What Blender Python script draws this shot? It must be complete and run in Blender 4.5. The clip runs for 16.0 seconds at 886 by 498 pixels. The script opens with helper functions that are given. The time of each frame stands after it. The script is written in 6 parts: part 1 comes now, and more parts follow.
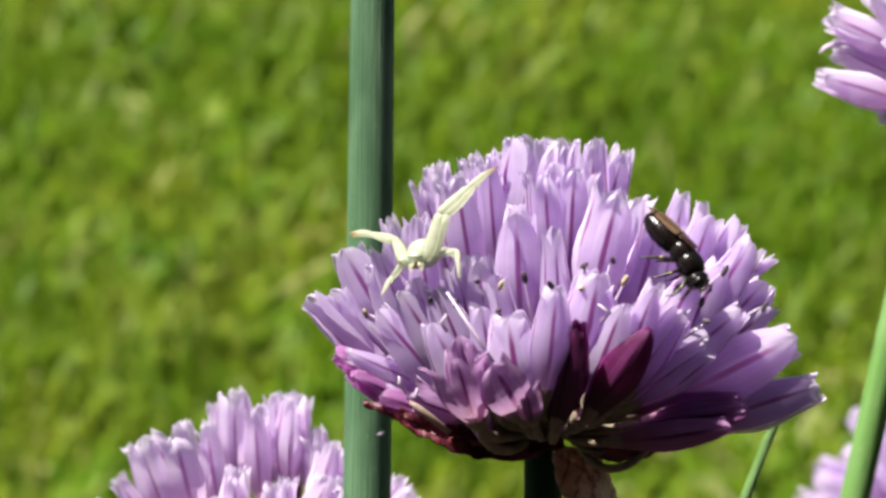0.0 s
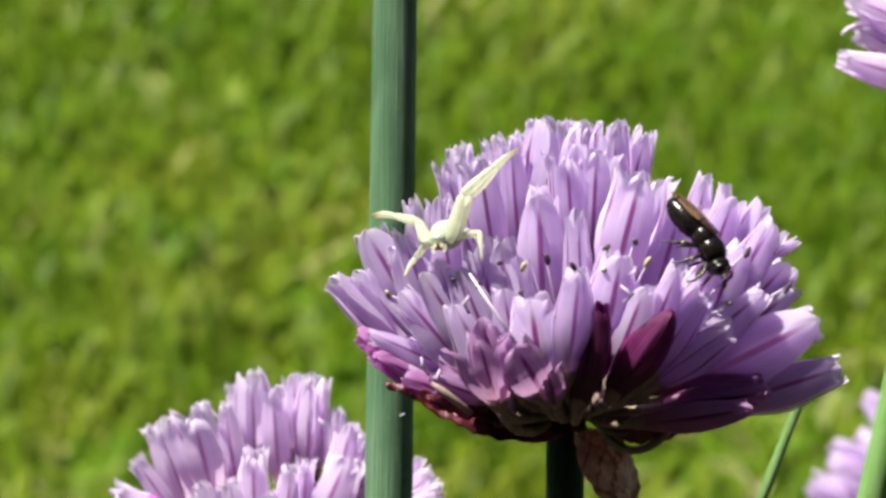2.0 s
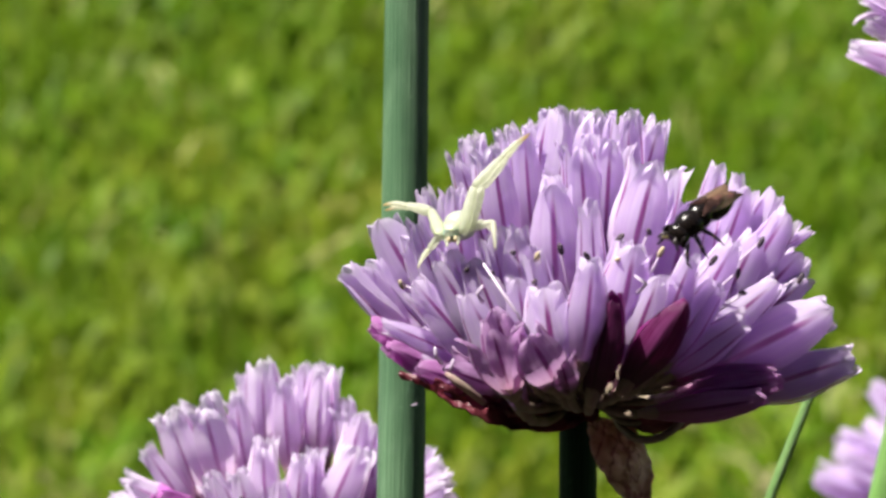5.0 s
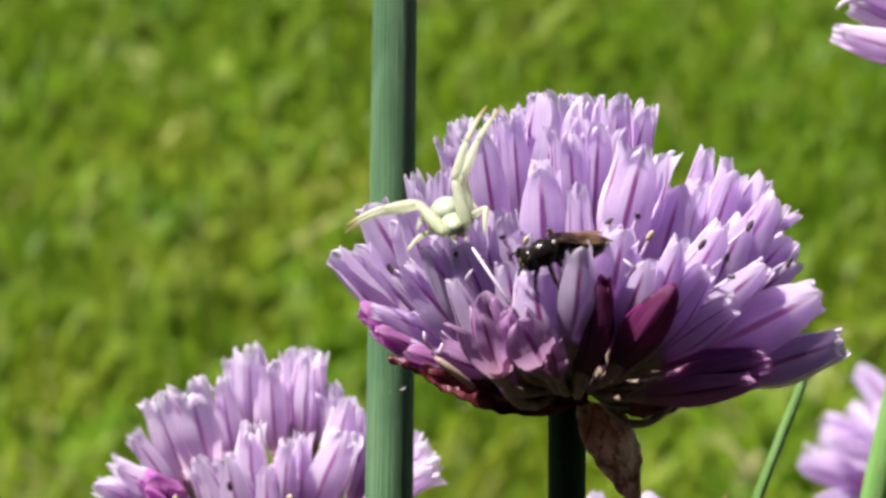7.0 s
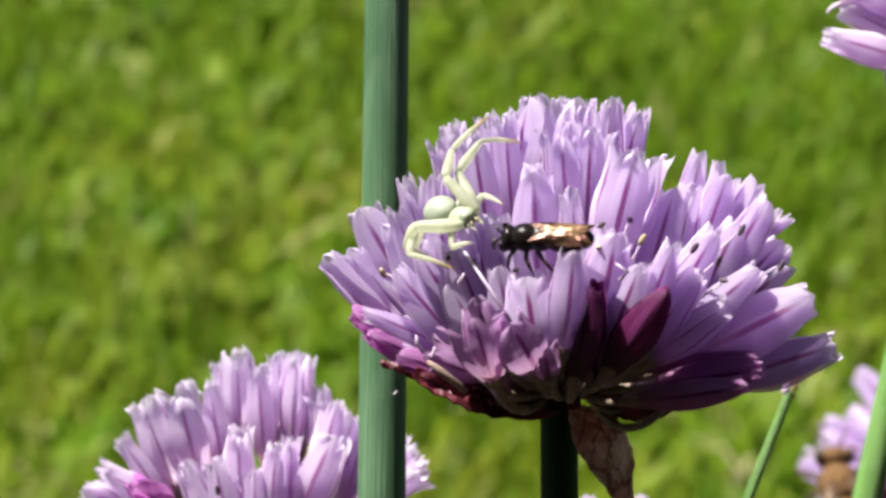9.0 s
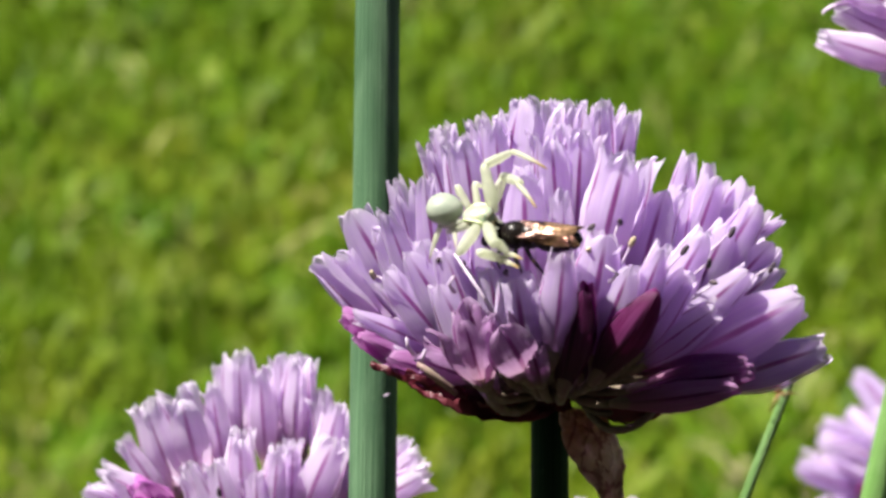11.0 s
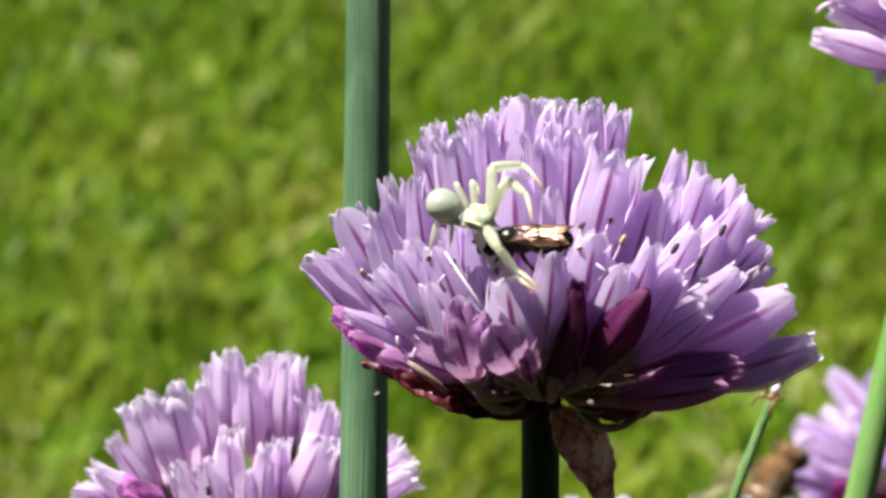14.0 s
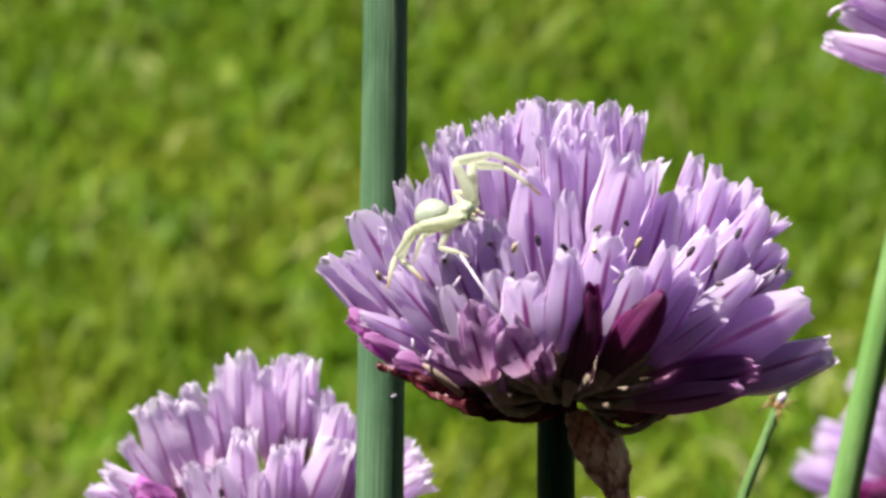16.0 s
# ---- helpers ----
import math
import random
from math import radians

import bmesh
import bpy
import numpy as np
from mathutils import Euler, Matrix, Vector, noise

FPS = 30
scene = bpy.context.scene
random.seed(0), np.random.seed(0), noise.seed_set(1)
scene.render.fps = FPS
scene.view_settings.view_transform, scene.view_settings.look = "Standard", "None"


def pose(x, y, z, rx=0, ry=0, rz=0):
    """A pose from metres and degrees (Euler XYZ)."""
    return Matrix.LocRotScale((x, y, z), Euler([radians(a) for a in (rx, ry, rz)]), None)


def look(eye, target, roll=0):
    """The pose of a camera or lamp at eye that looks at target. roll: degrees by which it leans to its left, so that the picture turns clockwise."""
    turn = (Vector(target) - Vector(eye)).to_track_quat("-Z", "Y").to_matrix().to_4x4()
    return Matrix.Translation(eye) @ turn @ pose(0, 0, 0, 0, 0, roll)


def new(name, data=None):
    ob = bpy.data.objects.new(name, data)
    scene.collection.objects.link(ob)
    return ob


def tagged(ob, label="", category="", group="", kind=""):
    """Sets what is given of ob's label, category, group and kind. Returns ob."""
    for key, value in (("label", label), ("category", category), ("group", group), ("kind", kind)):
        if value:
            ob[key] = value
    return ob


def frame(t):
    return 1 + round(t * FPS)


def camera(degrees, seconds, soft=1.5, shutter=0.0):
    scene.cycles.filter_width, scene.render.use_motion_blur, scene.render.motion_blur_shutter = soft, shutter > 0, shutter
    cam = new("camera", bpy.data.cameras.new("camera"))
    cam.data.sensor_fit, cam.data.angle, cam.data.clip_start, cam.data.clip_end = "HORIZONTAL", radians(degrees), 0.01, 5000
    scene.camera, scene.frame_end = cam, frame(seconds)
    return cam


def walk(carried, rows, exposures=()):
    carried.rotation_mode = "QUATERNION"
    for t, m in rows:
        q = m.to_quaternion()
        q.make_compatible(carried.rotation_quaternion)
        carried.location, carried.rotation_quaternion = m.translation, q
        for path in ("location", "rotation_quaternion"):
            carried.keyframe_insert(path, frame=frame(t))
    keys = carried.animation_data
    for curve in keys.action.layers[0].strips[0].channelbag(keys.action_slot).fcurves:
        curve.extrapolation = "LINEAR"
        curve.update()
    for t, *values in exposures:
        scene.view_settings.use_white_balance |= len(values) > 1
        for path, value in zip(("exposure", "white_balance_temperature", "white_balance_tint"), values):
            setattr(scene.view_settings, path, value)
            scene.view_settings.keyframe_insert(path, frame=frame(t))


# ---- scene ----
cam = camera(12.05, 16.0, soft=2.9, shutter=0.5)
cam.data.dof.use_dof = True
cam.data.dof.focus_distance = 0.261
cam.data.dof.aperture_fstop = 104.0
PATH = [
    (0.0, look((-0.00807, -0.24414, 0.39000), (-0.00687, 0.00349, 0.31075))),
    (0.5, look((-0.00812, -0.24414, 0.39000), (-0.00708, 0.00332, 0.31021))),
    (1.0, look((-0.00818, -0.24414, 0.39000), (-0.00853, 0.00317, 0.30975))),
    (1.5, look((-0.00820, -0.24414, 0.39000), (-0.00810, 0.00317, 0.30975))),
    (2.0, look((-0.00826, -0.24414, 0.39000), (-0.00826, 0.00314, 0.30965))),
    (2.5, look((-0.00834, -0.24414, 0.39000), (-0.00842, 0.00314, 0.30965))),
    (3.0, look((-0.00843, -0.24414, 0.39000), (-0.00869, 0.00312, 0.30960))),
    (3.5, look((-0.00848, -0.24414, 0.39000), (-0.00885, 0.00319, 0.30981))),
    (4.0, look((-0.00865, -0.24414, 0.39000), (-0.00896, 0.00305, 0.30940))),
    (6.5, look((-0.00905, -0.24414, 0.39000), (-0.00904, 0.00282, 0.30868))),
    (7.0, look((-0.00926, -0.24414, 0.39000), (-0.00837, 0.00264, 0.30812))),
    (7.5, look((-0.00943, -0.24414, 0.39000), (-0.00834, 0.00256, 0.30789))),
    (8.0, look((-0.00943, -0.24414, 0.39000), (-0.00815, 0.00257, 0.30792))),
    (8.5, look((-0.00941, -0.24414, 0.39000), (-0.00799, 0.00265, 0.30815))),
    (9.0, look((-0.00926, -0.24414, 0.39000), (-0.00789, 0.00271, 0.30835))),
    (11.5, look((-0.00886, -0.24414, 0.39000), (-0.00708, 0.00278, 0.30856))),
    (12.0, look((-0.00888, -0.24414, 0.39000), (-0.00687, 0.00292, 0.30899))),
    (12.5, look((-0.00900, -0.24414, 0.39000), (-0.00705, 0.00283, 0.30871))),
    (13.0, look((-0.00885, -0.24414, 0.39000), (-0.00676, 0.00269, 0.30828))),
    (13.5, look((-0.00874, -0.24414, 0.39000), (-0.00671, 0.00267, 0.30823))),
    (14.0, look((-0.00874, -0.24414, 0.39000), (-0.00671, 0.00272, 0.30838))),
    (14.5, look((-0.00882, -0.24414, 0.39000), (-0.00735, 0.00279, 0.30858))),
    (15.0, look((-0.00859, -0.24414, 0.39000), (-0.00740, 0.00297, 0.30914))),
    (15.5, look((-0.00827, -0.24414, 0.39000), (-0.00732, 0.00282, 0.30868))),
    (16.0, look((-0.00812, -0.24414, 0.39000), (-0.00770, 0.00277, 0.30853))),
]
walk(cam, PATH)

# ---------------------------------------------------------------- light
SUN_ELEV, SUN_AZ = 65.0, 180.0      # azimuth counted from +x, anticlockwise
world = bpy.data.worlds.new("sky")
scene.world = world
world.use_nodes = True
wn = world.node_tree.nodes
sky = wn.new("ShaderNodeTexSky")
sky.sky_type = "NISHITA"
sky.sun_disc = False
sky.sun_elevation = radians(SUN_ELEV)
sky.sun_rotation = radians(90 - SUN_AZ)
world.node_tree.links.new(sky.outputs[0], wn["Background"].inputs[0])
wn["Background"].inputs[1].default_value = 0.026
sun_data = bpy.data.lights.new("sun", "SUN")
sun_data.energy, sun_data.angle, sun_data.color = 5.0, radians(0.5), (1.0, 0.96, 0.88)
sun = new("sun", sun_data)
sun_way = Vector((math.cos(radians(SUN_ELEV)) * math.cos(radians(SUN_AZ)),
                  math.cos(radians(SUN_ELEV)) * math.sin(radians(SUN_AZ)), math.sin(radians(SUN_ELEV))))
sun.matrix_world = look(sun_way * 3, (0, 0, 0))
scene.view_settings.exposure = 1.5


# ---------------------------------------------------------------- materials
class Nodes:
    """A material with its node tree, and short ways to add to it."""

    def __init__(self, name):
        self.mat = bpy.data.materials.new(name)
        self.mat.use_nodes = True
        self.n, self.l = self.mat.node_tree.nodes, self.mat.node_tree.links
        self.p = self.n["Principled BSDF"]
        self.out = self.n["Material Output"]

    def add(self, kind, **values):
        node = self.n.new(kind)
        for key, value in values.items():
            node.inputs[key.replace("_", " ")].default_value = value
        return node

    def put(self, a, b):
        self.l.new(a, b)

    def noise(self, scale, detail=4, vec=None):
        node = self.add("ShaderNodeTexNoise", Scale=scale, Detail=detail)
        if vec:
            self.put(vec, node.inputs["Vector"])
        return node.outputs["Fac"]

    def ramp(self, fac, *stops):
        node = self.n.new("ShaderNodeValToRGB")
        el = node.color_ramp.elements
        while len(el) < len(stops):
            el.new(0.5)
        for e, (pos, col) in zip(el, stops):
            e.position, e.color = pos, (*col, 1)
        self.put(fac, node.inputs[0])
        return node.outputs[0]

    def mix(self, fac, a, b, blend="MIX"):
        node = self.n.new("ShaderNodeMix")
        node.data_type, node.blend_type = "RGBA", blend
        for slot, value in ((0, fac), (6, a), (7, b)):
            if isinstance(value, (int, float)):
                node.inputs[slot].default_value = value
            elif isinstance(value, tuple):
                node.inputs[slot].default_value = (*value, 1)
            else:
                self.put(value, node.inputs[slot])
        return node.outputs[2]

    def calc(self, op, a, b=0.0):
        node = self.n.new("ShaderNodeMath")
        node.operation = op
        for slot, value in ((0, a), (1, b)):
            if isinstance(value, (int, float)):
                node.inputs[slot].default_value = value
            else:
                self.put(value, node.inputs[slot])
        return node.outputs[0]

    def range(self, fac, a, b, c=0.0, d=1.0):
        node = self.n.new("ShaderNodeMapRange")
        node.interpolation_type = "SMOOTHSTEP"
        self.put(fac, node.inputs[0])
        for i, value in enumerate((a, b, c, d)):
            node.inputs[i + 1].default_value = value
        return node.outputs[0]

    def stretch(self, sx, sy, sz, coord="Object"):
        tex, node = self.n.new("ShaderNodeTexCoord"), self.n.new("ShaderNodeMapping")
        node.inputs["Scale"].default_value = (sx, sy, sz)
        self.put(tex.outputs[coord], node.inputs["Vector"])
        return node.outputs[0]

    def bump(self, height, strength, distance):
        node = self.add("ShaderNodeBump", Strength=strength, Distance=distance)
        self.put(height, node.inputs["Height"])
        self.put(node.outputs[0], self.p.inputs["Normal"])
        return node.outputs[0]

    def colour(self, col, rough, **more):
        if isinstance(col, tuple):
            self.p.inputs["Base Color"].default_value = (*col, 1)
        else:
            self.put(col, self.p.inputs["Base Color"])
        self.p.inputs["Roughness"].default_value = rough
        for key, value in more.items():
            self.p.inputs[key.replace("_", " ")].default_value = value

    def thin(self, col, share):
        """Lets light through a thin sheet."""
        t, m = self.n.new("ShaderNodeBsdfTranslucent"), self.n.new("ShaderNodeMixShader")
        if isinstance(col, tuple):
            t.inputs[0].default_value = (*col, 1)
        else:
            self.put(col, t.inputs[0])
        m.inputs[0].default_value = share
        self.put(self.p.outputs[0], m.inputs[1])
        self.put(t.outputs[0], m.inputs[2])
        self.put(m.outputs[0], self.out.inputs[0])


def tepal_material(name, body, vein, pale, foot, share, glow):
    """Petal sheet: u runs across, v from foot to tip; a dark midrib, fine streaks, a paler rim."""
    k = Nodes(name)
    uv = k.n.new("ShaderNodeSeparateXYZ")
    k.put(k.stretch(1, 1, 1, "UV"), uv.inputs[0])
    u, v = uv.outputs[0], uv.outputs[1]
    rnd = k.n.new("ShaderNodeObjectInfo").outputs["Random"]
    streak = k.noise(1.0, 3, k.stretch(34, 2.2, 1, "UV"))
    blotch = k.noise(900, 3, k.stretch(1, 1, 1))
    col = k.mix(k.range(streak, 0.35, 0.7), body, pale)
    col = k.mix(k.calc("MULTIPLY", k.range(blotch, 0.4, 0.75), 0.35), col, pale)
    col = k.mix(k.calc("MULTIPLY", rnd, 0.3), col, body)
    away = k.calc("ABSOLUTE", k.calc("SUBTRACT", u, 0.5))
    col = k.mix(k.range(away, 0.40, 0.5, 0.0, 0.6), col, pale)
    col = k.mix(k.range(v, 0.87, 1.0, 0.0, 0.95), col, pale)
    rib = k.calc("MULTIPLY", k.range(away, 0.03, 0.085, 1.0, 0.0), k.range(v, 0.75, 0.97, 1.0, 0.1))
    col = k.mix(k.calc("MULTIPLY", rib, 0.97), col, vein)
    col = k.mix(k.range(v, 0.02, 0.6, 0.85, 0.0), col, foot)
    k.colour(col, 0.36, Sheen_Weight=0.1, Specular_IOR_Level=0.5)
    k.bump(k.calc("ADD", streak, k.calc("MULTIPLY", blotch, 0.5)), 0.7, 0.00012)
    k.thin(k.mix(0.25, col, glow), share)
    # the sheet is so thin that some light goes straight through
    clear, both = k.n.new("ShaderNodeBsdfTransparent"), k.n.new("ShaderNodeMixShader")
    clear.inputs[0].default_value = (*glow, 1)
    both.inputs[0].default_value = 0.16
    k.put(k.out.inputs[0].links[0].from_socket, both.inputs[1])
    k.put(clear.outputs[0], both.inputs[2])
    k.put(both.outputs[0], k.out.inputs[0])
    return k.mat


def plain_material(name, a, b, rough, scale, bump=0.2, size=0.0001, share=0.0, stretch=(1, 1, 1), **more):
    k = Nodes(name)
    f = k.noise(scale, 5, k.stretch(*stretch))
    g = k.noise(scale * 6, 3, k.stretch(*stretch))
    col = k.mix(k.range(f, 0.3, 0.7), a, b)
    col = k.mix(k.calc("MULTIPLY", k.range(g, 0.4, 0.8), 0.25), col, b)
    k.colour(col, rough, **more)
    k.bump(k.calc("ADD", f, k.calc("MULTIPLY", g, 0.4)), bump, size)
    if share:
        k.thin(col, share)
    return k.mat


def stem_material(name, a, b, bloom, gloss=0.2):
    """Hollow chive stalk: fine ribs along it, a waxy bloom and a few specks."""
    k = Nodes(name)
    ribs = k.noise(1.0, 2, k.stretch(120, 0.06, 1, "UV"))
    patch = k.noise(260, 4, k.stretch(1, 1, 0.25))
    speck = k.noise(2600, 2, k.stretch(1, 1, 0.5))
    col = k.mix(k.range(ribs, 0.4, 0.6), a, b)
    col = k.mix(k.range(patch, 0.4, 0.75, 0.0, 0.55), col, bloom)
    col = k.mix(k.range(speck, 0.68, 0.76, 0.0, 0.5), col, bloom)
    k.colour(col, 0.5, Specular_IOR_Level=gloss)
    k.bump(ribs, 0.9, 0.00016)
    return k.mat


def bract_material():
    """Dry papery sheet, pinkish beige with a net of dark red veins."""
    k = Nodes("bract_dry")
    net = k.n.new("ShaderNodeTexVoronoi")
    net.feature = "DISTANCE_TO_EDGE"
    net.inputs["Scale"].default_value = 800
    warp = k.noise(500, 3, k.stretch(1, 1, 0.5))
    place = k.n.new("ShaderNodeVectorMath")
    place.operation = "ADD"
    k.put(k.stretch(1, 1, 0.32), place.inputs[0])
    k.put(k.calc("MULTIPLY", warp, 0.0012), place.inputs[1])
    k.put(place.outputs[0], net.inputs["Vector"])
    stain = k.noise(260, 4, k.stretch(1, 1, 0.5))
    col = k.mix(k.range(stain, 0.35, 0.7), (0.62, 0.36, 0.32), (0.90, 0.76, 0.70))
    col = k.mix(k.range(net.outputs["Distance"], 0.01, 0.09, 0.6, 0.0), col, (0.25, 0.07, 0.065))
    k.colour(col, 0.5, Specular_IOR_Level=0.3)
    k.bump(k.calc("ADD", warp, net.outputs["Distance"]), 0.9, 0.0005)
    k.thin(col, 0.65)
    return k.mat


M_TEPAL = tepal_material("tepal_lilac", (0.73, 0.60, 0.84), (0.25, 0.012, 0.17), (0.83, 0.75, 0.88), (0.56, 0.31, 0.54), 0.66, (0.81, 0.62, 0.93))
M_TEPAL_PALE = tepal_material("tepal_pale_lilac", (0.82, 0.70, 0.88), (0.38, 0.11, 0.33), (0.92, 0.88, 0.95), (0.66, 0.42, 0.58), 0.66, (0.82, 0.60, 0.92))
# magenta, its albedo lowered for the deep shade under the large head
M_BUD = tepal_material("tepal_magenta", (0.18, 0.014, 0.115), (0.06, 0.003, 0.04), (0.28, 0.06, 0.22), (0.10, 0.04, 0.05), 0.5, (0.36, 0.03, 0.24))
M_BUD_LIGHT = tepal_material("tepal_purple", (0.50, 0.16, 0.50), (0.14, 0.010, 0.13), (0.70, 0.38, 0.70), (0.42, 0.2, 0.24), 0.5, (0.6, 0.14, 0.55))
# lilac dulled to mauve, the shade low on the head put into the colour
M_SHADED_LILAC = tepal_material("tepal_shaded_lilac", (0.46, 0.25, 0.49), (0.17, 0.012, 0.13), (0.64, 0.45, 0.68), (0.44, 0.30, 0.30), 0.5, (0.54, 0.22, 0.54))
M_PEDICEL = plain_material("pedicel_green", (0.12, 0.10, 0.06), (0.26, 0.19, 0.15), 0.5, 700, stretch=(1, 1, 0.3))
M_FOOT_PINK = plain_material("floret_foot", (0.28, 0.15, 0.17), (0.40, 0.34, 0.24), 0.5, 900, share=0.3, stretch=(1, 1, 0.3))
M_STEM = stem_material("stalk_blue_green", (0.050, 0.110, 0.056), (0.100, 0.185, 0.100), (0.180, 0.290, 0.170), 0.12)
# stalk green darkened to hold the shade under the large head
M_STEM_SHADED = stem_material("stalk_shaded", (0.016, 0.040, 0.014), (0.026, 0.060, 0.020), (0.036, 0.076, 0.030), 0.05)
M_STEM_LIGHT = stem_material("stalk_fresh_green", (0.105, 0.225, 0.05), (0.15, 0.29, 0.08), (0.24, 0.37, 0.16))
M_BRACT = plain_material("bract_papery", (0.10, 0.012, 0.025), (0.24, 0.045, 0.065), 0.45, 500, 0.8, 0.0004, 0.35, (1, 1, 0.3))
M_BRACT_DRY = bract_material()
M_FILAMENT = plain_material("filament_pale", (0.62, 0.50, 0.66), (0.74, 0.64, 0.76), 0.5, 900, share=0.3)
M_ANTHER = plain_material("anther_grey", (0.030, 0.018, 0.040), (0.09, 0.06, 0.07), 0.7, 2600, 0.6)
M_ANTHER_PALE = plain_material("anther_pollen", (0.34, 0.26, 0.16), (0.48, 0.40, 0.28), 0.8, 2600, 0.6)


def grass_material():
    """Blades from deep to yellow green with some straw, in broad patches, glossy enough to glint."""
    k = Nodes("grass_blade")
    rnd = k.n.new("ShaderNodeNewGeometry").outputs["Random Per Island"]
    patch, broad = k.noise(22, 3, k.stretch(1, 1, 1)), k.noise(6, 2, k.stretch(1, 1, 1))
    col = k.ramp(rnd, (0.0, (0.050, 0.120, 0.005)), (0.35, (0.095, 0.195, 0.008)), (0.65, (0.165, 0.272, 0.012)),
                 (0.88, (0.230, 0.310, 0.024)), (0.965, (0.34, 0.34, 0.10)), (1.0, (0.50, 0.44, 0.24)))
    col = k.mix(k.range(patch, 0.40, 0.66, 0.0, 0.6), col, (0.235, 0.245, 0.024))
    col = k.mix(k.range(broad, 0.40, 0.60, 0.0, 0.65), col, (0.086, 0.165, 0.005))
    k.colour(col, 0.5, Specular_IOR_Level=0.16)
    k.thin(col, 0.5)
    return k.mat


def lawn_material():
    k = Nodes("lawn_soil")
    a, b = k.noise(60, 6, k.stretch(1, 1, 1)), k.noise(7, 4, k.stretch(1, 1, 1))
    col = k.mix(k.range(a, 0.35, 0.65), (0.036, 0.066, 0.010), (0.066, 0.112, 0.016))
    col = k.mix(k.range(b, 0.45, 0.7, 0.0, 0.5), col, (0.07, 0.055, 0.03))
    k.colour(col, 0.95, Specular_IOR_Level=0.1)
    k.bump(a, 0.8, 0.01)
    return k.mat


M_GRASS, M_LAWN = grass_material(), lawn_material()


# ---------------------------------------------------------------- shapes
def mesh_of(name, bm, mat, smooth=True):
    me = bpy.data.meshes.new(name)
    bm.normal_update()
    bm.to_mesh(me)
    bm.free()
    me.materials.append(mat)
    if smooth:
        me.polygons.foreach_set("use_smooth", [True] * len(me.polygons))
    return me


def part(name, bm, mat, parent, m=None, label=""):
    """One mesh object under a thing or under one of its parts."""
    me = bm if isinstance(bm, bpy.types.Mesh) else mesh_of(name, bm, mat)
    ob = new(name, me)
    ob.parent = parent
    if m is not None:
        ob.matrix_local = m
    return tagged(ob, label)


LEAN = Matrix.Rotation(radians(-18), 4, "X")
HEAD = Matrix.Translation((0, 0, 0.300)) @ LEAN


def slope(x, y, z):
    """A place in millimetres in the leaning frame of the large head, in the world."""
    return HEAD @ Vector((x / 1000, y / 1000, z / 1000))


def frame_on(way, spin=0.0):
    return Vector(way).to_track_quat("Z", "Y").to_matrix().to_4x4() @ Matrix.Rotation(spin, 4, "Z")


def tube(bm, points, radii, n=12, caps=True, wob=0.0):
    """A round sweep through points, with u round it and v in millimetres along it."""
    uv = bm.loops.layers.uv.verify()
    rings, length = [], 0.0
    side = Vector((1, 0, 0))
    for i, p in enumerate(points):
        a, b = points[max(i - 1, 0)], points[min(i + 1, len(points) - 1)]
        way = (b - a).normalized()
        side = (side - way * side.dot(way))
        side = side.normalized() if side.length > 1e-9 else way.orthogonal().normalized()
        up = way.cross(side)
        if i:
            length += (p - points[i - 1]).length * 1000
        ring = []
        for k in range(n):
            a = 2 * math.pi * k / n
            r = radii[i] * (1 + wob * math.sin(5 * a))
            ring.append(bm.verts.new(p + side * (math.cos(a) * r) + up * (math.sin(a) * r)))
        rings.append((ring, length))
    for (ra, la), (rb, lb) in zip(rings, rings[1:]):
        for k in range(n):
            j = (k + 1) % n
            f = bm.faces.new((ra[k], ra[j], rb[j], rb[k]))
            for loop, (u, v) in zip(f.loops, ((k, la), (k + 1, la), (k + 1, lb), (k, lb))):
                loop[uv].uv = (u / n, v)
    if caps:
        bm.faces.new(list(reversed(rings[0][0])))
        bm.faces.new(rings[-1][0])
    return bm


def bezier(a, b, c, d, n):
    return [a * (1 - t) ** 3 + b * (3 * t * (1 - t) ** 2) + c * (3 * t * t * (1 - t)) + d * t ** 3
            for t in (i / n for i in range(n + 1))]


def blob(bm, centre, sx, sy, sz, m=None, seg=14, rings=9, taper=0.0):
    """An egg-shaped lump; taper narrows its +z end."""
    made = bmesh.ops.create_uvsphere(bm, u_segments=seg, v_segments=rings, radius=1.0)["verts"]
    for v in made:
        w = 1 - taper * (v.co.z + 1) / 2
        co = Vector((v.co.x * sx * w, v.co.y * sy * w, v.co.z * sz))
        v.co = Vector(centre) + ((m.to_3x3() @ co) if m else co)
    return made


# ---------------------------------------------------------------- ground and lawn
def ground():
    bm = bmesh.new()
    bmesh.ops.create_grid(bm, x_segments=60, y_segments=60, size=1.0)
    for v in bm.verts:
        # fine squares by the plants, wide ones towards the horizon
        v.co.x = math.copysign(abs(v.co.x) ** 4, v.co.x) * 900
        v.co.y = math.copysign(abs(v.co.y) ** 4, v.co.y) * 900
        v.co.z = 0.004 * noise.noise(v.co * 3) if v.co.length < 6 else 0
    ob = new("ground", mesh_of("ground", bm, M_LAWN))
    tagged(ob, "mown lawn soil with thatch under the grass", "ground", kind="structure")


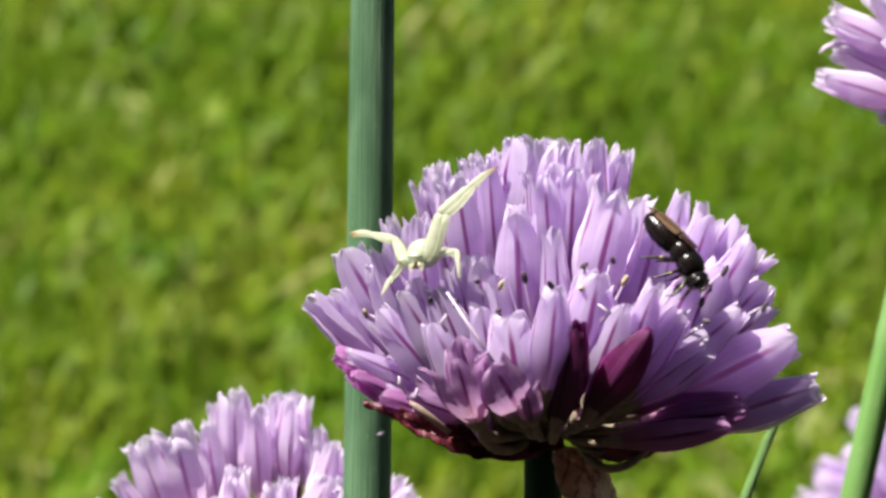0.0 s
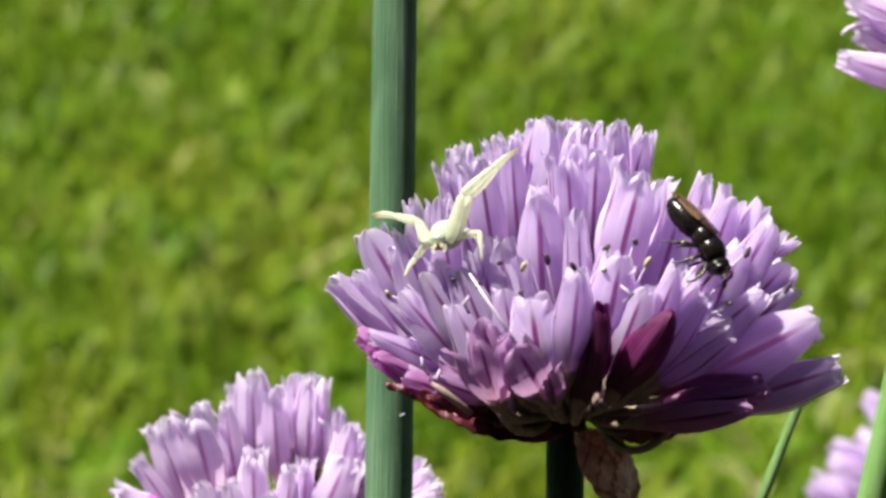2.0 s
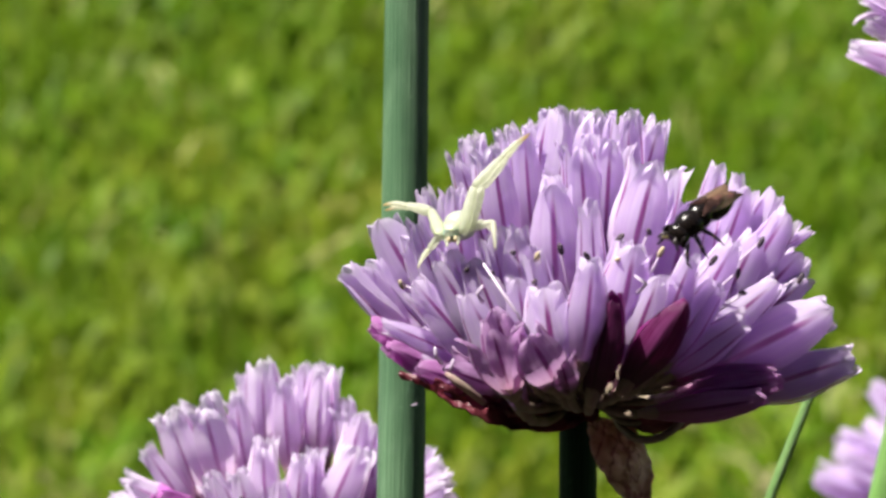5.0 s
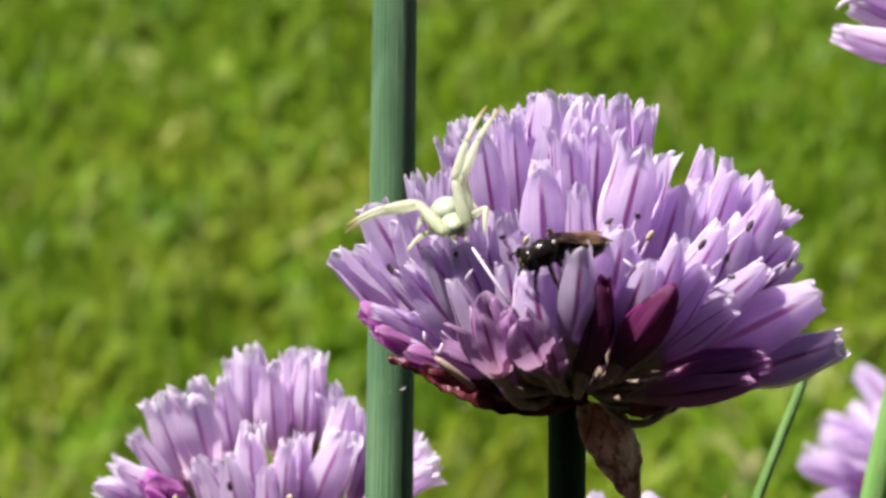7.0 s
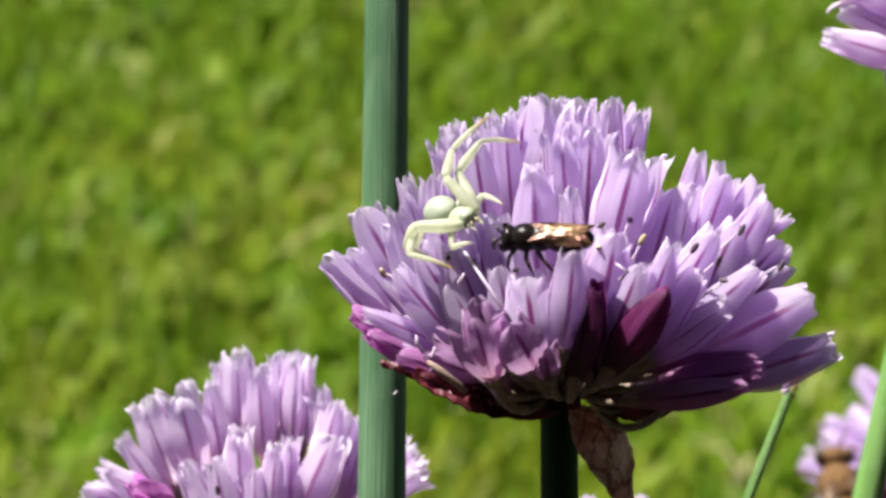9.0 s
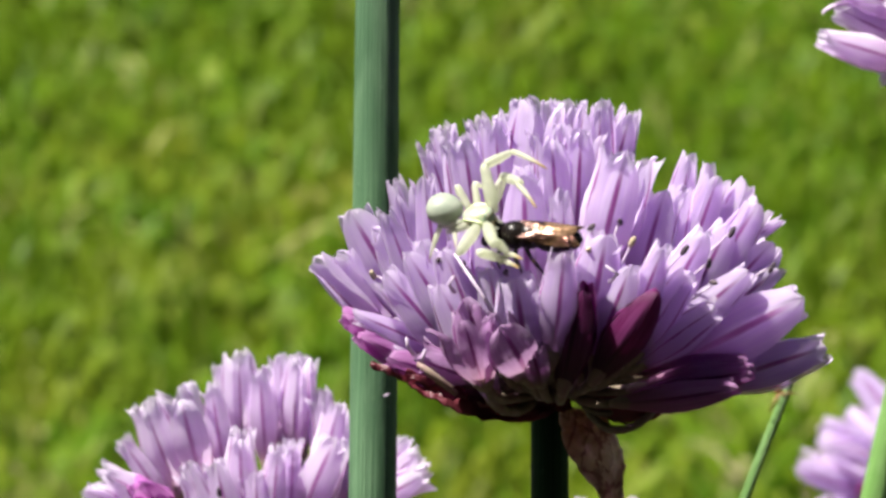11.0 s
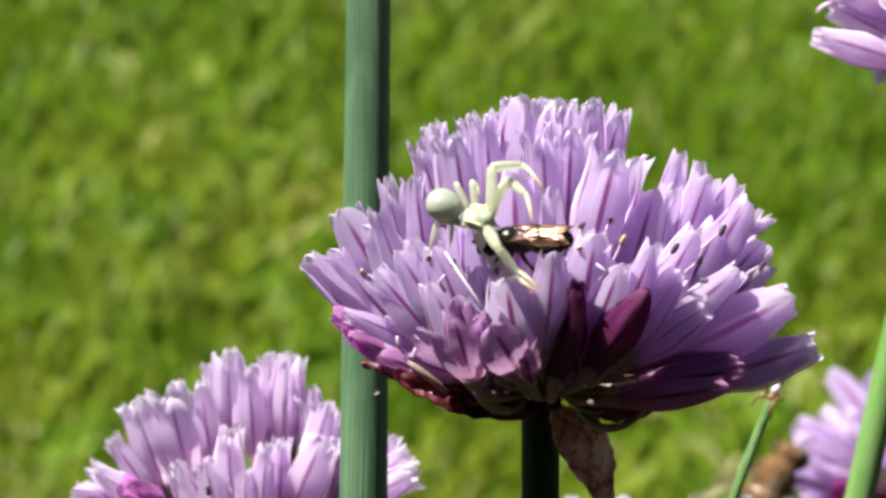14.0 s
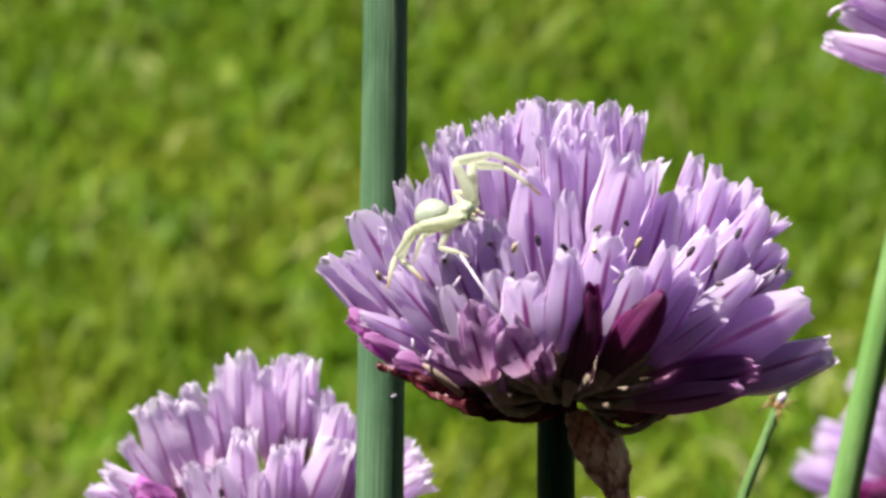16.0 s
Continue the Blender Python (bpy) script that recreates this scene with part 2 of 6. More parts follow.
def grass(name, count, x0, x1, y0, y1, seed):
    rng = np.random.default_rng(seed)
    px, py = rng.uniform(x0, x1, count), rng.uniform(y0, y1, count)
    px, py = px + rng.normal(0, 0.03, count), py + np.abs(rng.normal(0, 0.03, count))
    turn = rng.uniform(0, 2 * math.pi, count)
    long = rng.gamma(5, 0.0034, count).clip(0.006, 0.034)
    wide = rng.uniform(0.0007, 0.0017, count) * (0.7 + long * 12)
    wide[rng.random(count) < 0.02] *= 2.0
    lean = rng.uniform(0.1, 1.05, count)
    verts = np.zeros((count, 7, 3))
    sx, sy = np.cos(turn), np.sin(turn)
    for k, s in enumerate((0.0, 0.4, 0.75)):
        a = lean * s
        out, up = long * s * np.sin(a), long * s * np.cos(a)
        w = wide * (0.7, 1.0, 0.75)[k]
        twist = 0.5 * s
        qx, qy = -np.sin(turn + twist), np.cos(turn + twist)
        for j, sign in enumerate((-1, 1)):
            verts[:, 2 * k + j] = np.stack((px + sx * out + sign * qx * w, py + sy * out + sign * qy * w, up), 1)
    verts[:, 6] = np.stack((px + sx * long * np.sin(lean * 1.15), py + sy * long * np.sin(lean * 1.15), long * np.cos(lean * 1.15)), 1)
    base = (np.arange(count) * 7)[:, None, None]
    quads = (base + np.array([[[0, 1, 3, 2], [2, 3, 5, 4]]])).reshape(-1, 4)
    tris = (base + np.array([[[4, 5, 6]]])).reshape(-1, 3)
    me = bpy.data.meshes.new(name)
    me.from_pydata(verts.reshape(-1, 3).tolist(), [], quads.tolist() + tris.tolist())
    me.materials.append(M_GRASS)
    me.polygons.foreach_set("use_smooth", [True] * len(me.polygons))
    tagged(new(name, me), "sunlit mown lawn of short tangled grass blades", "grass", kind="stuff")


def light_blocking_wall():
    """A plain dark wall, unseen behind the viewer, added to cut the sky's fill light."""
    bm = bmesh.new()
    bmesh.ops.create_cube(bm, size=1.0)
    for v in bm.verts:
        v.co = Vector((v.co.x * 9.0, -1.25 + v.co.y * 0.2, 1.3 + v.co.z * 2.6))
    k = plain_material("wall_dark", (0.05, 0.045, 0.04), (0.09, 0.08, 0.07), 0.9, 8, 0.5, 0.01)
    tagged(new("wall_unseen", mesh_of("wall_unseen", bm, k, False)), "unseen plain dark wall that blocks sky light", "wall", kind="structure")


def unseen_bed():
    """Unseen crumbly dark soil under the chives, added to cut bounced light; a low mound that ends before the lawn."""
    k = Nodes("bed_soil")
    a, c = k.noise(45, 8, k.stretch(1, 1, 1)), k.noise(400, 3, k.stretch(1, 1, 1))
    col = k.mix(k.range(a, 0.35, 0.65), (0.010, 0.007, 0.005), (0.026, 0.019, 0.013))
    k.colour(k.mix(k.range(c, 0.6, 0.8, 0.0, 0.4), col, (0.05, 0.04, 0.028)), 0.95, Specular_IOR_Level=0.15)
    k.bump(k.calc("ADD", a, k.calc("MULTIPLY", c, 0.4)), 0.9, 0.01)
    bm = bmesh.new()
    bmesh.ops.create_grid(bm, x_segments=110, y_segments=70, size=1.0)
    for v in bm.verts:
        edge = max(abs(v.co.x), abs(v.co.y))
        x, y = v.co.x * 1.7, -0.34 + v.co.y * 0.84
        lump = 0.010 * noise.noise(Vector((x * 14, y * 14, 0))) + 0.006 * noise.noise(Vector((x * 45, y * 45, 3)))
        v.co = Vector((x, y + 0.03 * noise.noise(Vector((x * 4, 0, 7))) * (v.co.y > 0.5), (0.012 + lump) * min(1, (1 - edge) * 12) - 0.004 * (edge > 0.97)))
    tagged(new("ground_bed", mesh_of("ground_bed", bm, k.mat)), "unseen dark crumbly soil added to cut bounced light", "soil", kind="structure")


ground()
light_blocking_wall()
unseen_bed()
grass("lawn_grass", 95000, -0.36, 0.36, 0.52, 1.9, 3)
grass("lawn_grass", 52000, -1.3, -0.36, 0.52, 1.9, 4)
grass("lawn_grass", 52000, 0.36, 1.3, 0.52, 1.9, 6)
grass("lawn_grass", 60000, -1.3, 1.3, 1.9, 3.4, 5)


# ---------------------------------------------------------------- chive flowers
def tepal_mesh(name, mat, length, half, belly, flare, curl, keel, mouth, tip, crisp=0.03, blunt=0.04):
    """One petal, foot at the origin, lying along +z, its back towards +x. Millimetres."""
    bm = bmesh.new()
    uv = bm.loops.layers.uv.verify()
    nu, steps = 10, (0, 0.08, 0.18, 0.3, 0.42, 0.54, 0.66, 0.76, 0.84, 0.9, 0.945, 0.98, 1.0)
    nv = len(steps) - 1
    grid = []
    for j in range(nv + 1):
        s = steps[j]
        w = half * min(1, (s + 0.16) / 0.62) ** 0.8 if s < 0.5 else half * ((1 - blunt) * max(0, 1 - ((s - 0.5) / 0.5) ** 1.9) ** tip + blunt)
        r = 0.28 + belly * math.sin(min(s / 0.55, 1) * math.pi / 2) + (mouth - 0.28 - belly) * max(0, (s - 0.55) / 0.45)
        r += flare * max(0, (s - 0.78) / 0.22) ** 2
        z = length * s - curl * max(0, (s - 0.86) / 0.14) ** 2
        row = []
        for i in range(nu + 1):
            q = 2 * i / nu - 1
            x = r - 0.34 * w * q * q + keel * (1 - min(1, abs(q) * 2.2)) * math.sin(math.pi * min(1, s * 1.05))
            x += 0.05 * math.sin(9 * s + 3 * q) * s
            fray = 2.6 * crisp * noise.noise(Vector((q * 4.3, half * 50, length * 9))) * max(0, (s - 0.86) / 0.14)
            x += 2.2 * crisp * noise.noise(Vector((q * 2.1, half * 31, length * 7))) * max(0, (s - 0.8) / 0.2)
            x += (0.04 * math.sin(31 * s + 50 * half) * q * q + 0.5 * crisp * math.sin(8 * q + 30 * half) * max(0, (s - 0.8) / 0.2)) * s
            row.append(bm.verts.new((x / 1000, q * w / 1000, (z + fray) / 1000)))
        grid.append(row)
    for j in range(nv):
        for i in range(nu):
            f = bm.faces.new((grid[j][i], grid[j][i + 1], grid[j + 1][i + 1], grid[j + 1][i]))
            for loop, (a, b) in zip(f.loops, ((i, j), (i + 1, j), (i + 1, j + 1), (i, j + 1))):
                loop[uv].uv = (a / nu, steps[b])
    return mesh_of(name, bm, mat)


# length, half width, belly, flare, curl at the tip, keel, mouth, pointedness
OPEN_SHAPES = [(10.5, 1.00, 0.90, 0.05, 0.0, 0.10, 0.60, 0.52), (10.35, 0.96, 0.88, 0.15, 0.0, 0.08, 0.68, 0.58),
               (10.7, 1.04, 0.94, -0.05, 0.0, 0.12, 0.52, 0.48), (10.2, 0.94, 0.88, 0.28, 0.1, 0.08, 0.74, 0.58),
               (10.4, 1.00, 0.94, -0.10, 0.0, 0.10, 0.58, 0.54)]
TUBE_SHAPES = [(10.5, 0.92, 0.88, 0.10, 0.0, 0.10, 0.72, 0.54), (10.35, 0.88, 0.86, 0.32, 0.0, 0.08, 0.80, 0.64),
               (10.7, 0.96, 0.92, 0.0, 0.0, 0.12, 0.64, 0.48), (10.15, 0.86, 0.88, 0.50, 0.15, 0.08, 0.84, 0.61),
               (10.4, 0.90, 0.92, -0.12, 0.0, 0.10, 0.70, 0.56)]
BUD_SHAPES = [(8.2, 1.02, 0.90, -0.15, 0.0, 0.16, 0.42, 0.6), (7.9, 0.96, 0.88, 0.05, 0.1, 0.14, 0.50, 0.7)]
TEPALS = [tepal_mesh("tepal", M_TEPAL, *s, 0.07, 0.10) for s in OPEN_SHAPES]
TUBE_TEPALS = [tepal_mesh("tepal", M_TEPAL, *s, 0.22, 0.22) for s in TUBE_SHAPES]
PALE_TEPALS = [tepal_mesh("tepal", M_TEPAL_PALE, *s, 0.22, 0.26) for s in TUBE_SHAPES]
SHADED_TEPALS = [tepal_mesh("tepal", M_SHADED_LILAC, *s, 0.14, 0.16) for s in TUBE_SHAPES]
BUD_TEPALS = [tepal_mesh("tepal", M_BUD, *s) for s in BUD_SHAPES]
PURPLE_TEPALS = [tepal_mesh("tepal", M_BUD_LIGHT, *s, 0.08, 0.1) for s in OPEN_SHAPES]


def foot_mesh():
    """The small pale green foot on which the tepals stand."""
    bm = bmesh.new()
    tube(bm, [Vector((0, 0, z / 1000)) for z in (-0.7, -0.3, 0.3, 1.2, 2.2)], [r / 1000 for r in (0.3, 0.42, 0.62, 0.7, 0.3)], 8)
    return mesh_of("floret", bm, M_FOOT_PINK)


def core_mesh():
    """The pedicel and the small green foot on which the tepals stand."""
    bm = bmesh.new()
    pts = [Vector((0, 0, z / 1000)) for z in (-6.5, -4, -1.5, -0.4, 0.3, 1.2, 2.2)]
    tube(bm, pts, [r / 1000 for r in (0.33, 0.30, 0.34, 0.42, 0.62, 0.7, 0.3)], 8)
    return mesh_of("floret", bm, M_PEDICEL)


def stamen_mesh(mat):
    bm = bmesh.new()
    tube(bm, [Vector((0, 0, z / 1000)) for z in (0, 4, 8.0)], [0.0001, 0.00008, 0.00007], 5)
    me = mesh_of("stamen", bm, M_FILAMENT)
    me.materials.append(mat)
    b2 = bmesh.new()
    b2.from_mesh(me)
    blob(b2, (0, 0.0001, 0.0083), 0.00019, 0.00017, 0.00042, Matrix.Rotation(0.5, 4, "X"), 8, 5)
    for f in b2.faces:
        f.material_index = 1 if f.calc_center_median().z > 0.0076 else 0
    b2.to_mesh(me)
    b2.free()
    me.polygons.foreach_set("use_smooth", [True] * len(me.polygons))
    return me


# three broad outer tepals stand round three narrower inner ones
WHORL = Matrix.Diagonal((1.05, 1.36, 1.0, 1)), Matrix.Diagonal((0.80, 0.86, 0.975, 1))
CORE, FOOT = core_mesh(), foot_mesh()
STAMENS = [stamen_mesh(M_ANTHER)] * 4 + [stamen_mesh(M_ANTHER_PALE)]
LOOSE = {}


def joined_floret(bud, variant):
    """A whole floret in one mesh, for the far side of a head."""
    if (bud, variant) not in LOOSE:
        bm, rng = bmesh.new(), random.Random(variant)
        for k in range(6):
            me = rng.choice(BUD_TEPALS if bud else TEPALS).copy()
            me.transform(Matrix.Rotation(k * math.pi / 3, 4, "Z") @ WHORL[k % 2])
            bm.from_mesh(me)
            bpy.data.meshes.remove(me)
        LOOSE[bud, variant] = mesh_of("floret", bm, M_BUD if bud else M_TEPAL)
    return LOOSE[bud, variant]


def floret(head, root, way, reach, rng, bud=False, apart=True, slim=1.0):
    """A floret on its pedicel: root is where the pedicels meet, reach the distance of its tips, in mm."""
    span = 8.2 if bud else 10.3
    size = min(1.12, max(0.72, reach / (span + 6.3)))
    m = Matrix.Translation(root + way * ((reach - span * size) / 1000)) @ frame_on(way, rng.uniform(0, 6.28))
    m = m @ Matrix.Diagonal((size * slim, size * slim, size, 1))
    if not apart:
        part("floret", joined_floret(bud, rng.randrange(3)), None, head, m)
        return
    body = part("floret", CORE, None, head, m, "magenta half-closed floret" if bud else "")
    for k in range(6):
        tilt = Matrix.Rotation(radians(rng.uniform(-3, 4)), 4, "Y")
        part("tepal", rng.choice(BUD_TEPALS if bud else TEPALS), None, body,
             Matrix.Rotation(k * math.pi / 3 + rng.uniform(-0.1, 0.1), 4, "Z") @ tilt @ WHORL[k % 2])


def stamen(head, root, way, reach, rng):
    m = Matrix.Translation(root + way * ((reach - 8.6) / 1000)) @ frame_on(way, rng.uniform(0, 6.28))
    part("stamen", rng.choice(STAMENS), None, head, m)


def cap(count, lowest):
    """Even directions over a globe, down to a lowest height."""
    for i in range(count):
        z = 1 - (1 - lowest) * (i + 0.5) / count
        a = i * 2.399963
        r = math.sqrt(max(0, 1 - z * z))
        yield Vector((r * math.cos(a), r * math.sin(a), z))


def plant(label, x, y, z, foot_x, foot_y, radius, mat, up=0.07, shift=0.0):
    """A flower stalk from the ground to the root of its head (mm in the leaning frame). Returns the thing and the head's place in it."""
    top = slope(x, y, z)
    base = Vector((top.x + foot_x / 1000, top.y + foot_y / 1000, 0))
    thing = new("chive_flower")
    thing.location = base
    tagged(thing, label, "flower", "chive flowers")
    bm = bmesh.new()
    end = top - base
    way = LEAN.to_3x3() @ Vector((0, 0, 1))
    aside = Vector((shift / 1000, 0, 0))
    pts = bezier(Vector((0, 0, -0.004)), Vector((0, 0, 0.12)), end - way * up + aside, end + aside, 26)
    tube(bm, pts, [radius / 1000 * (1.12 - 0.12 * i / 26) for i in range(27)], 20)
    part("stem", bm, mat, thing)
    return thing, Matrix.Translation(end) @ LEAN


def head_floret(thing, m, tip, rng, **more):
    """A floret by the place of its tips in the head's own frame, mm."""
    v = Vector(tip)
    way = (m.to_3x3() @ v).normalized()
    floret(thing, m.translation, way, v.length, rng, **more)
    return v.normalized()


def filled(thing, m, count, lowest, reach, taken, gap, rng, apart_y=0.1, bud_share=0.0, allow=None):
    for v in cap(count, lowest):
        v = (v + Vector((rng.gauss(0, 0.05), rng.gauss(0, 0.05), rng.gauss(0, 0.05)))).normalized()
        if any(v.angle(w) < gap for w in taken) or (allow and not allow(v)):
            continue
        taken.append(v)
        head_floret(thing, m, v * (reach * rng.uniform(0.93, 1.05)), rng,
                    bud=rng.random() < bud_share, apart=v.y < apart_y)


# the florets of the large head that show: tip x, y, z and foot x, y, z in mm, girth, and 0 where a tepal faces the viewer, 1 where two part
CROWN_LEFT = [(-8.2, -2, 15.4, -5.9, -0.4, 7.8, 0.61, 0), (-7.2, -1.5, 16.3, -5.5, 0.1, 8.6, 0.87, 1),
        (-6.1, -5, 15.7, -4.9, -3.4, 7.9, 0.89, 0), (-4.8, -1.5, 16.9, -4, 0.1, 9.1, 0.80, 1),
        (-4, -3, 16.7, -3.4, -1.4, 8.8, 0.79, 0), (-10.2, -3, 13, -8.2, -1.4, 5.4, 0.66, 1),
        (-10.7, -6, 11.2, -7.9, -4.4, 3.8, 0.63, 0), (-8.5, -4.5, 13.2, -7.5, -2.9, 5.4, 0.75, 0)]
CROWN_MIDDLE = [(-1.9, -2.5, 17.9, -1.9, -0.9, 10, 1.24, 1), (0.6, -1.5, 17.9, 0.3, 0.1, 10, 0.96, 1),
        (-0.8, -5, 16.2, -0.2, -3.4, 8.3, 0.86, 0), (1.1, -4.5, 16.1, 0.7, -2.9, 8.2, 0.89, 0),
        (2.4, -2, 17.8, 2.1, -0.4, 9.9, 0.87, 1), (4.3, -1.5, 17.3, 2.3, 0.1, 9.7, 0.78, 0),
        (3.7, -8, 14.6, 1.8, -6.4, 6.8, 1.19, 0), (5.1, -4, 14.2, 3.1, -2.4, 6.5, 0.83, 1),
        (-3.2, -1, 17.2, -2.4, 0.6, 9.3, 0.67, 0)]
CROWN_RIGHT = [(6.1, -7, 12.4, 4.1, -5.4, 4.8, 0.94, 0), (7.9, -1.5, 14.8, 6.4, 0.1, 7, 0.64, 0),
        (9.1, -0.5, 14.2, 8.3, 1.1, 6.4, 0.52, 0), (9.5, -3, 13.5, 6.9, -1.4, 6.1, 0.79, 0),
        (7.3, -5, 12.6, 5.2, -3.4, 5, 0.77, 1), (11.3, -2, 13, 8.1, -0.4, 5.7, 0.80, 1),
        (11.9, -5, 11.6, 7.7, -3.4, 4.9, 0.89, 0), (13.7, -1, 10.7, 6.9, 0.6, 6.6, 0.38, 0),
        (12.9, -3, 9.3, 7.6, -1.4, 3.5, 0.81, 0), (13.4, -2, 8.6, 7.4, -0.4, 3.4, 0.46, 0),
        (13.2, -4, 7.8, 7, -2.4, 2.9, 0.83, 0)]
FRONT_UPPER = [(-2.4, -7, 13.9, -2, -5.3, 5.4, 1.19, 0), (-0.3, -10.8, 12.4, -0, -9.2, 4.5, 0.59, 1),
        (-5, -10.9, 10.9, -3.5, -9.3, 3.1, 0.89, 0), (-3.9, -11.8, 9.4, -2.7, -10.3, 1.6, 0.84, 1),
        (-7.4, -11.3, 8.9, -4.5, -9.8, 1.5, 0.98, 0), (-8.6, -9.1, 9.4, -6.2, -7.5, 1.9, 0.79, 0),
        (-6.1, -9.9, 10.4, -4.4, -8.3, 2.7, 0.84, 1), (5.7, -12.5, 9.3, 2.9, -10.9, 1.9, 0.75, 0),
        (8.4, -9.2, 10, 4.5, -7.6, 3.2, 0.93, 0), (10, -5.3, 10.2, 6.5, -3.7, 3.1, 0.89, 0),
        (11, -9.4, 7.6, 5, -7.8, 2.5, 0.79, 0), (1.5, -11.4, 10.2, 0.3, -9.9, 2.4, 0.75, 1)]
FRONT_LOWER = [(-0.4, -15.6, 8.9, -1.1, -14.3, 2.3, 0.85, 0), (2.1, -12.9, 9.8, 0.6, -11.6, 3.5, 1.08, 0),
        (-3.1, -14.2, 7.3, -2.1, -13, 1.2, 1.16, 0), (3.7, -13.1, 7.9, 1.6, -11.8, 2, 0.83, 0),
        (14.2, -8, 5.9, 6.5, -6.3, 1.9, 1.36, 0), (15.8, -7.5, 3, 8.4, -5.9, 0.5, 0.96, 0), (-4.8, -12.5, 7.9, -3.7, -11.2, 1.8, 0.78, 0),
        (7.3, -11.4, 7.5, 3.8, -10.2, 2.4, 0.84, 1), (9.1, -10.5, 5.5, 4, -9.2, 1.8, 0.78, 1)]
LEFT_SIDE = [(-12.9, -1.4, 11.3, -8.6, 0.2, 4.4, 1.10, 0), (-11.1, -4.6, 10.2, -7.1, -3, 3.4, 1.03, 0),
        (-13.6, -1.4, 8.5, -8.4, 0.2, 2.6, 0.84, 1), (-15.2, -1.4, 8.3, -9, 0.2, 3.1, 0.90, 1),
        (-9.4, -10, 8.6, -5.2, -8.4, 1.9, 0.79, 0), (-12.7, -7.5, 5.1, -5.5, -6, 1.8, 0.51, 0),
        (-10.8, -8.7, 7.6, -5.6, -7.1, 1.6, 0.87, 0), (-7.8, -11.4, 6.9, -4.2, -9.8, -0.2, 0.84, 0)]
# half-open ones darkened to mauve for shade, purple ones, magenta buds darkened likewise
LOWER_SHADED = [(-6.2, -14.6, 5.4, -4.9, -12.9, 0.9, 1.07, 1), (-4.6, -14.9, 4.9, -2.5, -13.4, 1.4, 1.13, 0),
        (-8.9, -10.3, 2.5, -5.1, -8.8, 1.1, 0.64, 0), (-2.3, -14.4, 3.6, -1.6, -13.4, 1, 0.72, 1)]
PURPLE = [(-13.4, -3.4, 4.8, -7.3, -0.8, 1.5, 0.81, 0), (-12.5, -4.1, 3.6, -6.9, -1.7, 0.9, 0.75, 0),
        (-10.6, -7.5, 2.4, -5.7, -5.4, 0.5, 0.71, 0), (11.1, -9.8, 1.6, 4.2, -7.1, 0.5, 0.67, 0),
        (11, -8.8, 2.3, 3.9, -6.1, 1.5, 0.48, 0),
        (10.2, -10, 0.7, 3.1, -8.5, -0.3, 0.70, 0)]
DARK = [(1, -15.4, 7.1, -0.3, -13, 0.8, 0.88, 0), (5.2, -15, 6.6, 1.6, -12.6, 1.4, 0.90, 0),
        (3.3, -12.2, 4.9, 1, -10.5, 1.1, 0.83, 1), (-0.8, -12.6, 4.2, -0.7, -11.4, 1, 0.69, 0)]


def facing(m, way, part_way):
    """The spin that turns a tepal, or the gap between two, to the viewer's side of a head."""
    v = frame_on(way).to_3x3().inverted() @ (m.to_3x3() @ Vector((0, -1, 0)))
    return math.atan2(v.y, v.x) + part_way * math.pi / 3


def set_floret(thing, m, tip, foot, rng, girth, part_way, kind, length=10.35, label="", spread=(-1.5, 2.5)):
    """A floret between two places of the head's frame (mm), with its own bent pedicel from the root of the head."""
    a, b = m @ (Vector(foot) / 1000), m @ (Vector(tip) / 1000)
    way, size = (b - a).normalized(), (b - a).length * 1000 / length
    place = Matrix.Translation(a) @ frame_on(way, facing(m, way, part_way) + rng.uniform(-0.16, 0.16)) @ Matrix.Diagonal((girth, girth, size, 1))
    body = part("floret", FOOT, None, thing, place, label)
    for k in range(6):
        tilt = Matrix.Rotation(radians(rng.uniform(*spread)), 4, "Y")
        part("tepal", rng.choice(kind), None, body,
             Matrix.Rotation(k * math.pi / 3 + rng.uniform(-0.08, 0.08), 4, "Z") @ tilt @ WHORL[k % 2])
    bm = bmesh.new()
    root = m.translation
    tube(bm, bezier(root, root.lerp(a, 0.5), a - way * 0.002, a + way * 0.0003, 5), [0.00034] * 6, 6)
    part("pedicel", bm, M_PEDICEL, thing)


def set_rows(thing, m, rows, rng, kind, **more):
    for x, y, z, fx, fy, fz, girth, part_way in rows:
        set_floret(thing, m, (x, y, z), (fx, fy, fz), rng, girth, part_way, kind, **more)
    return [Vector(row[:3]).normalized() for row in rows]


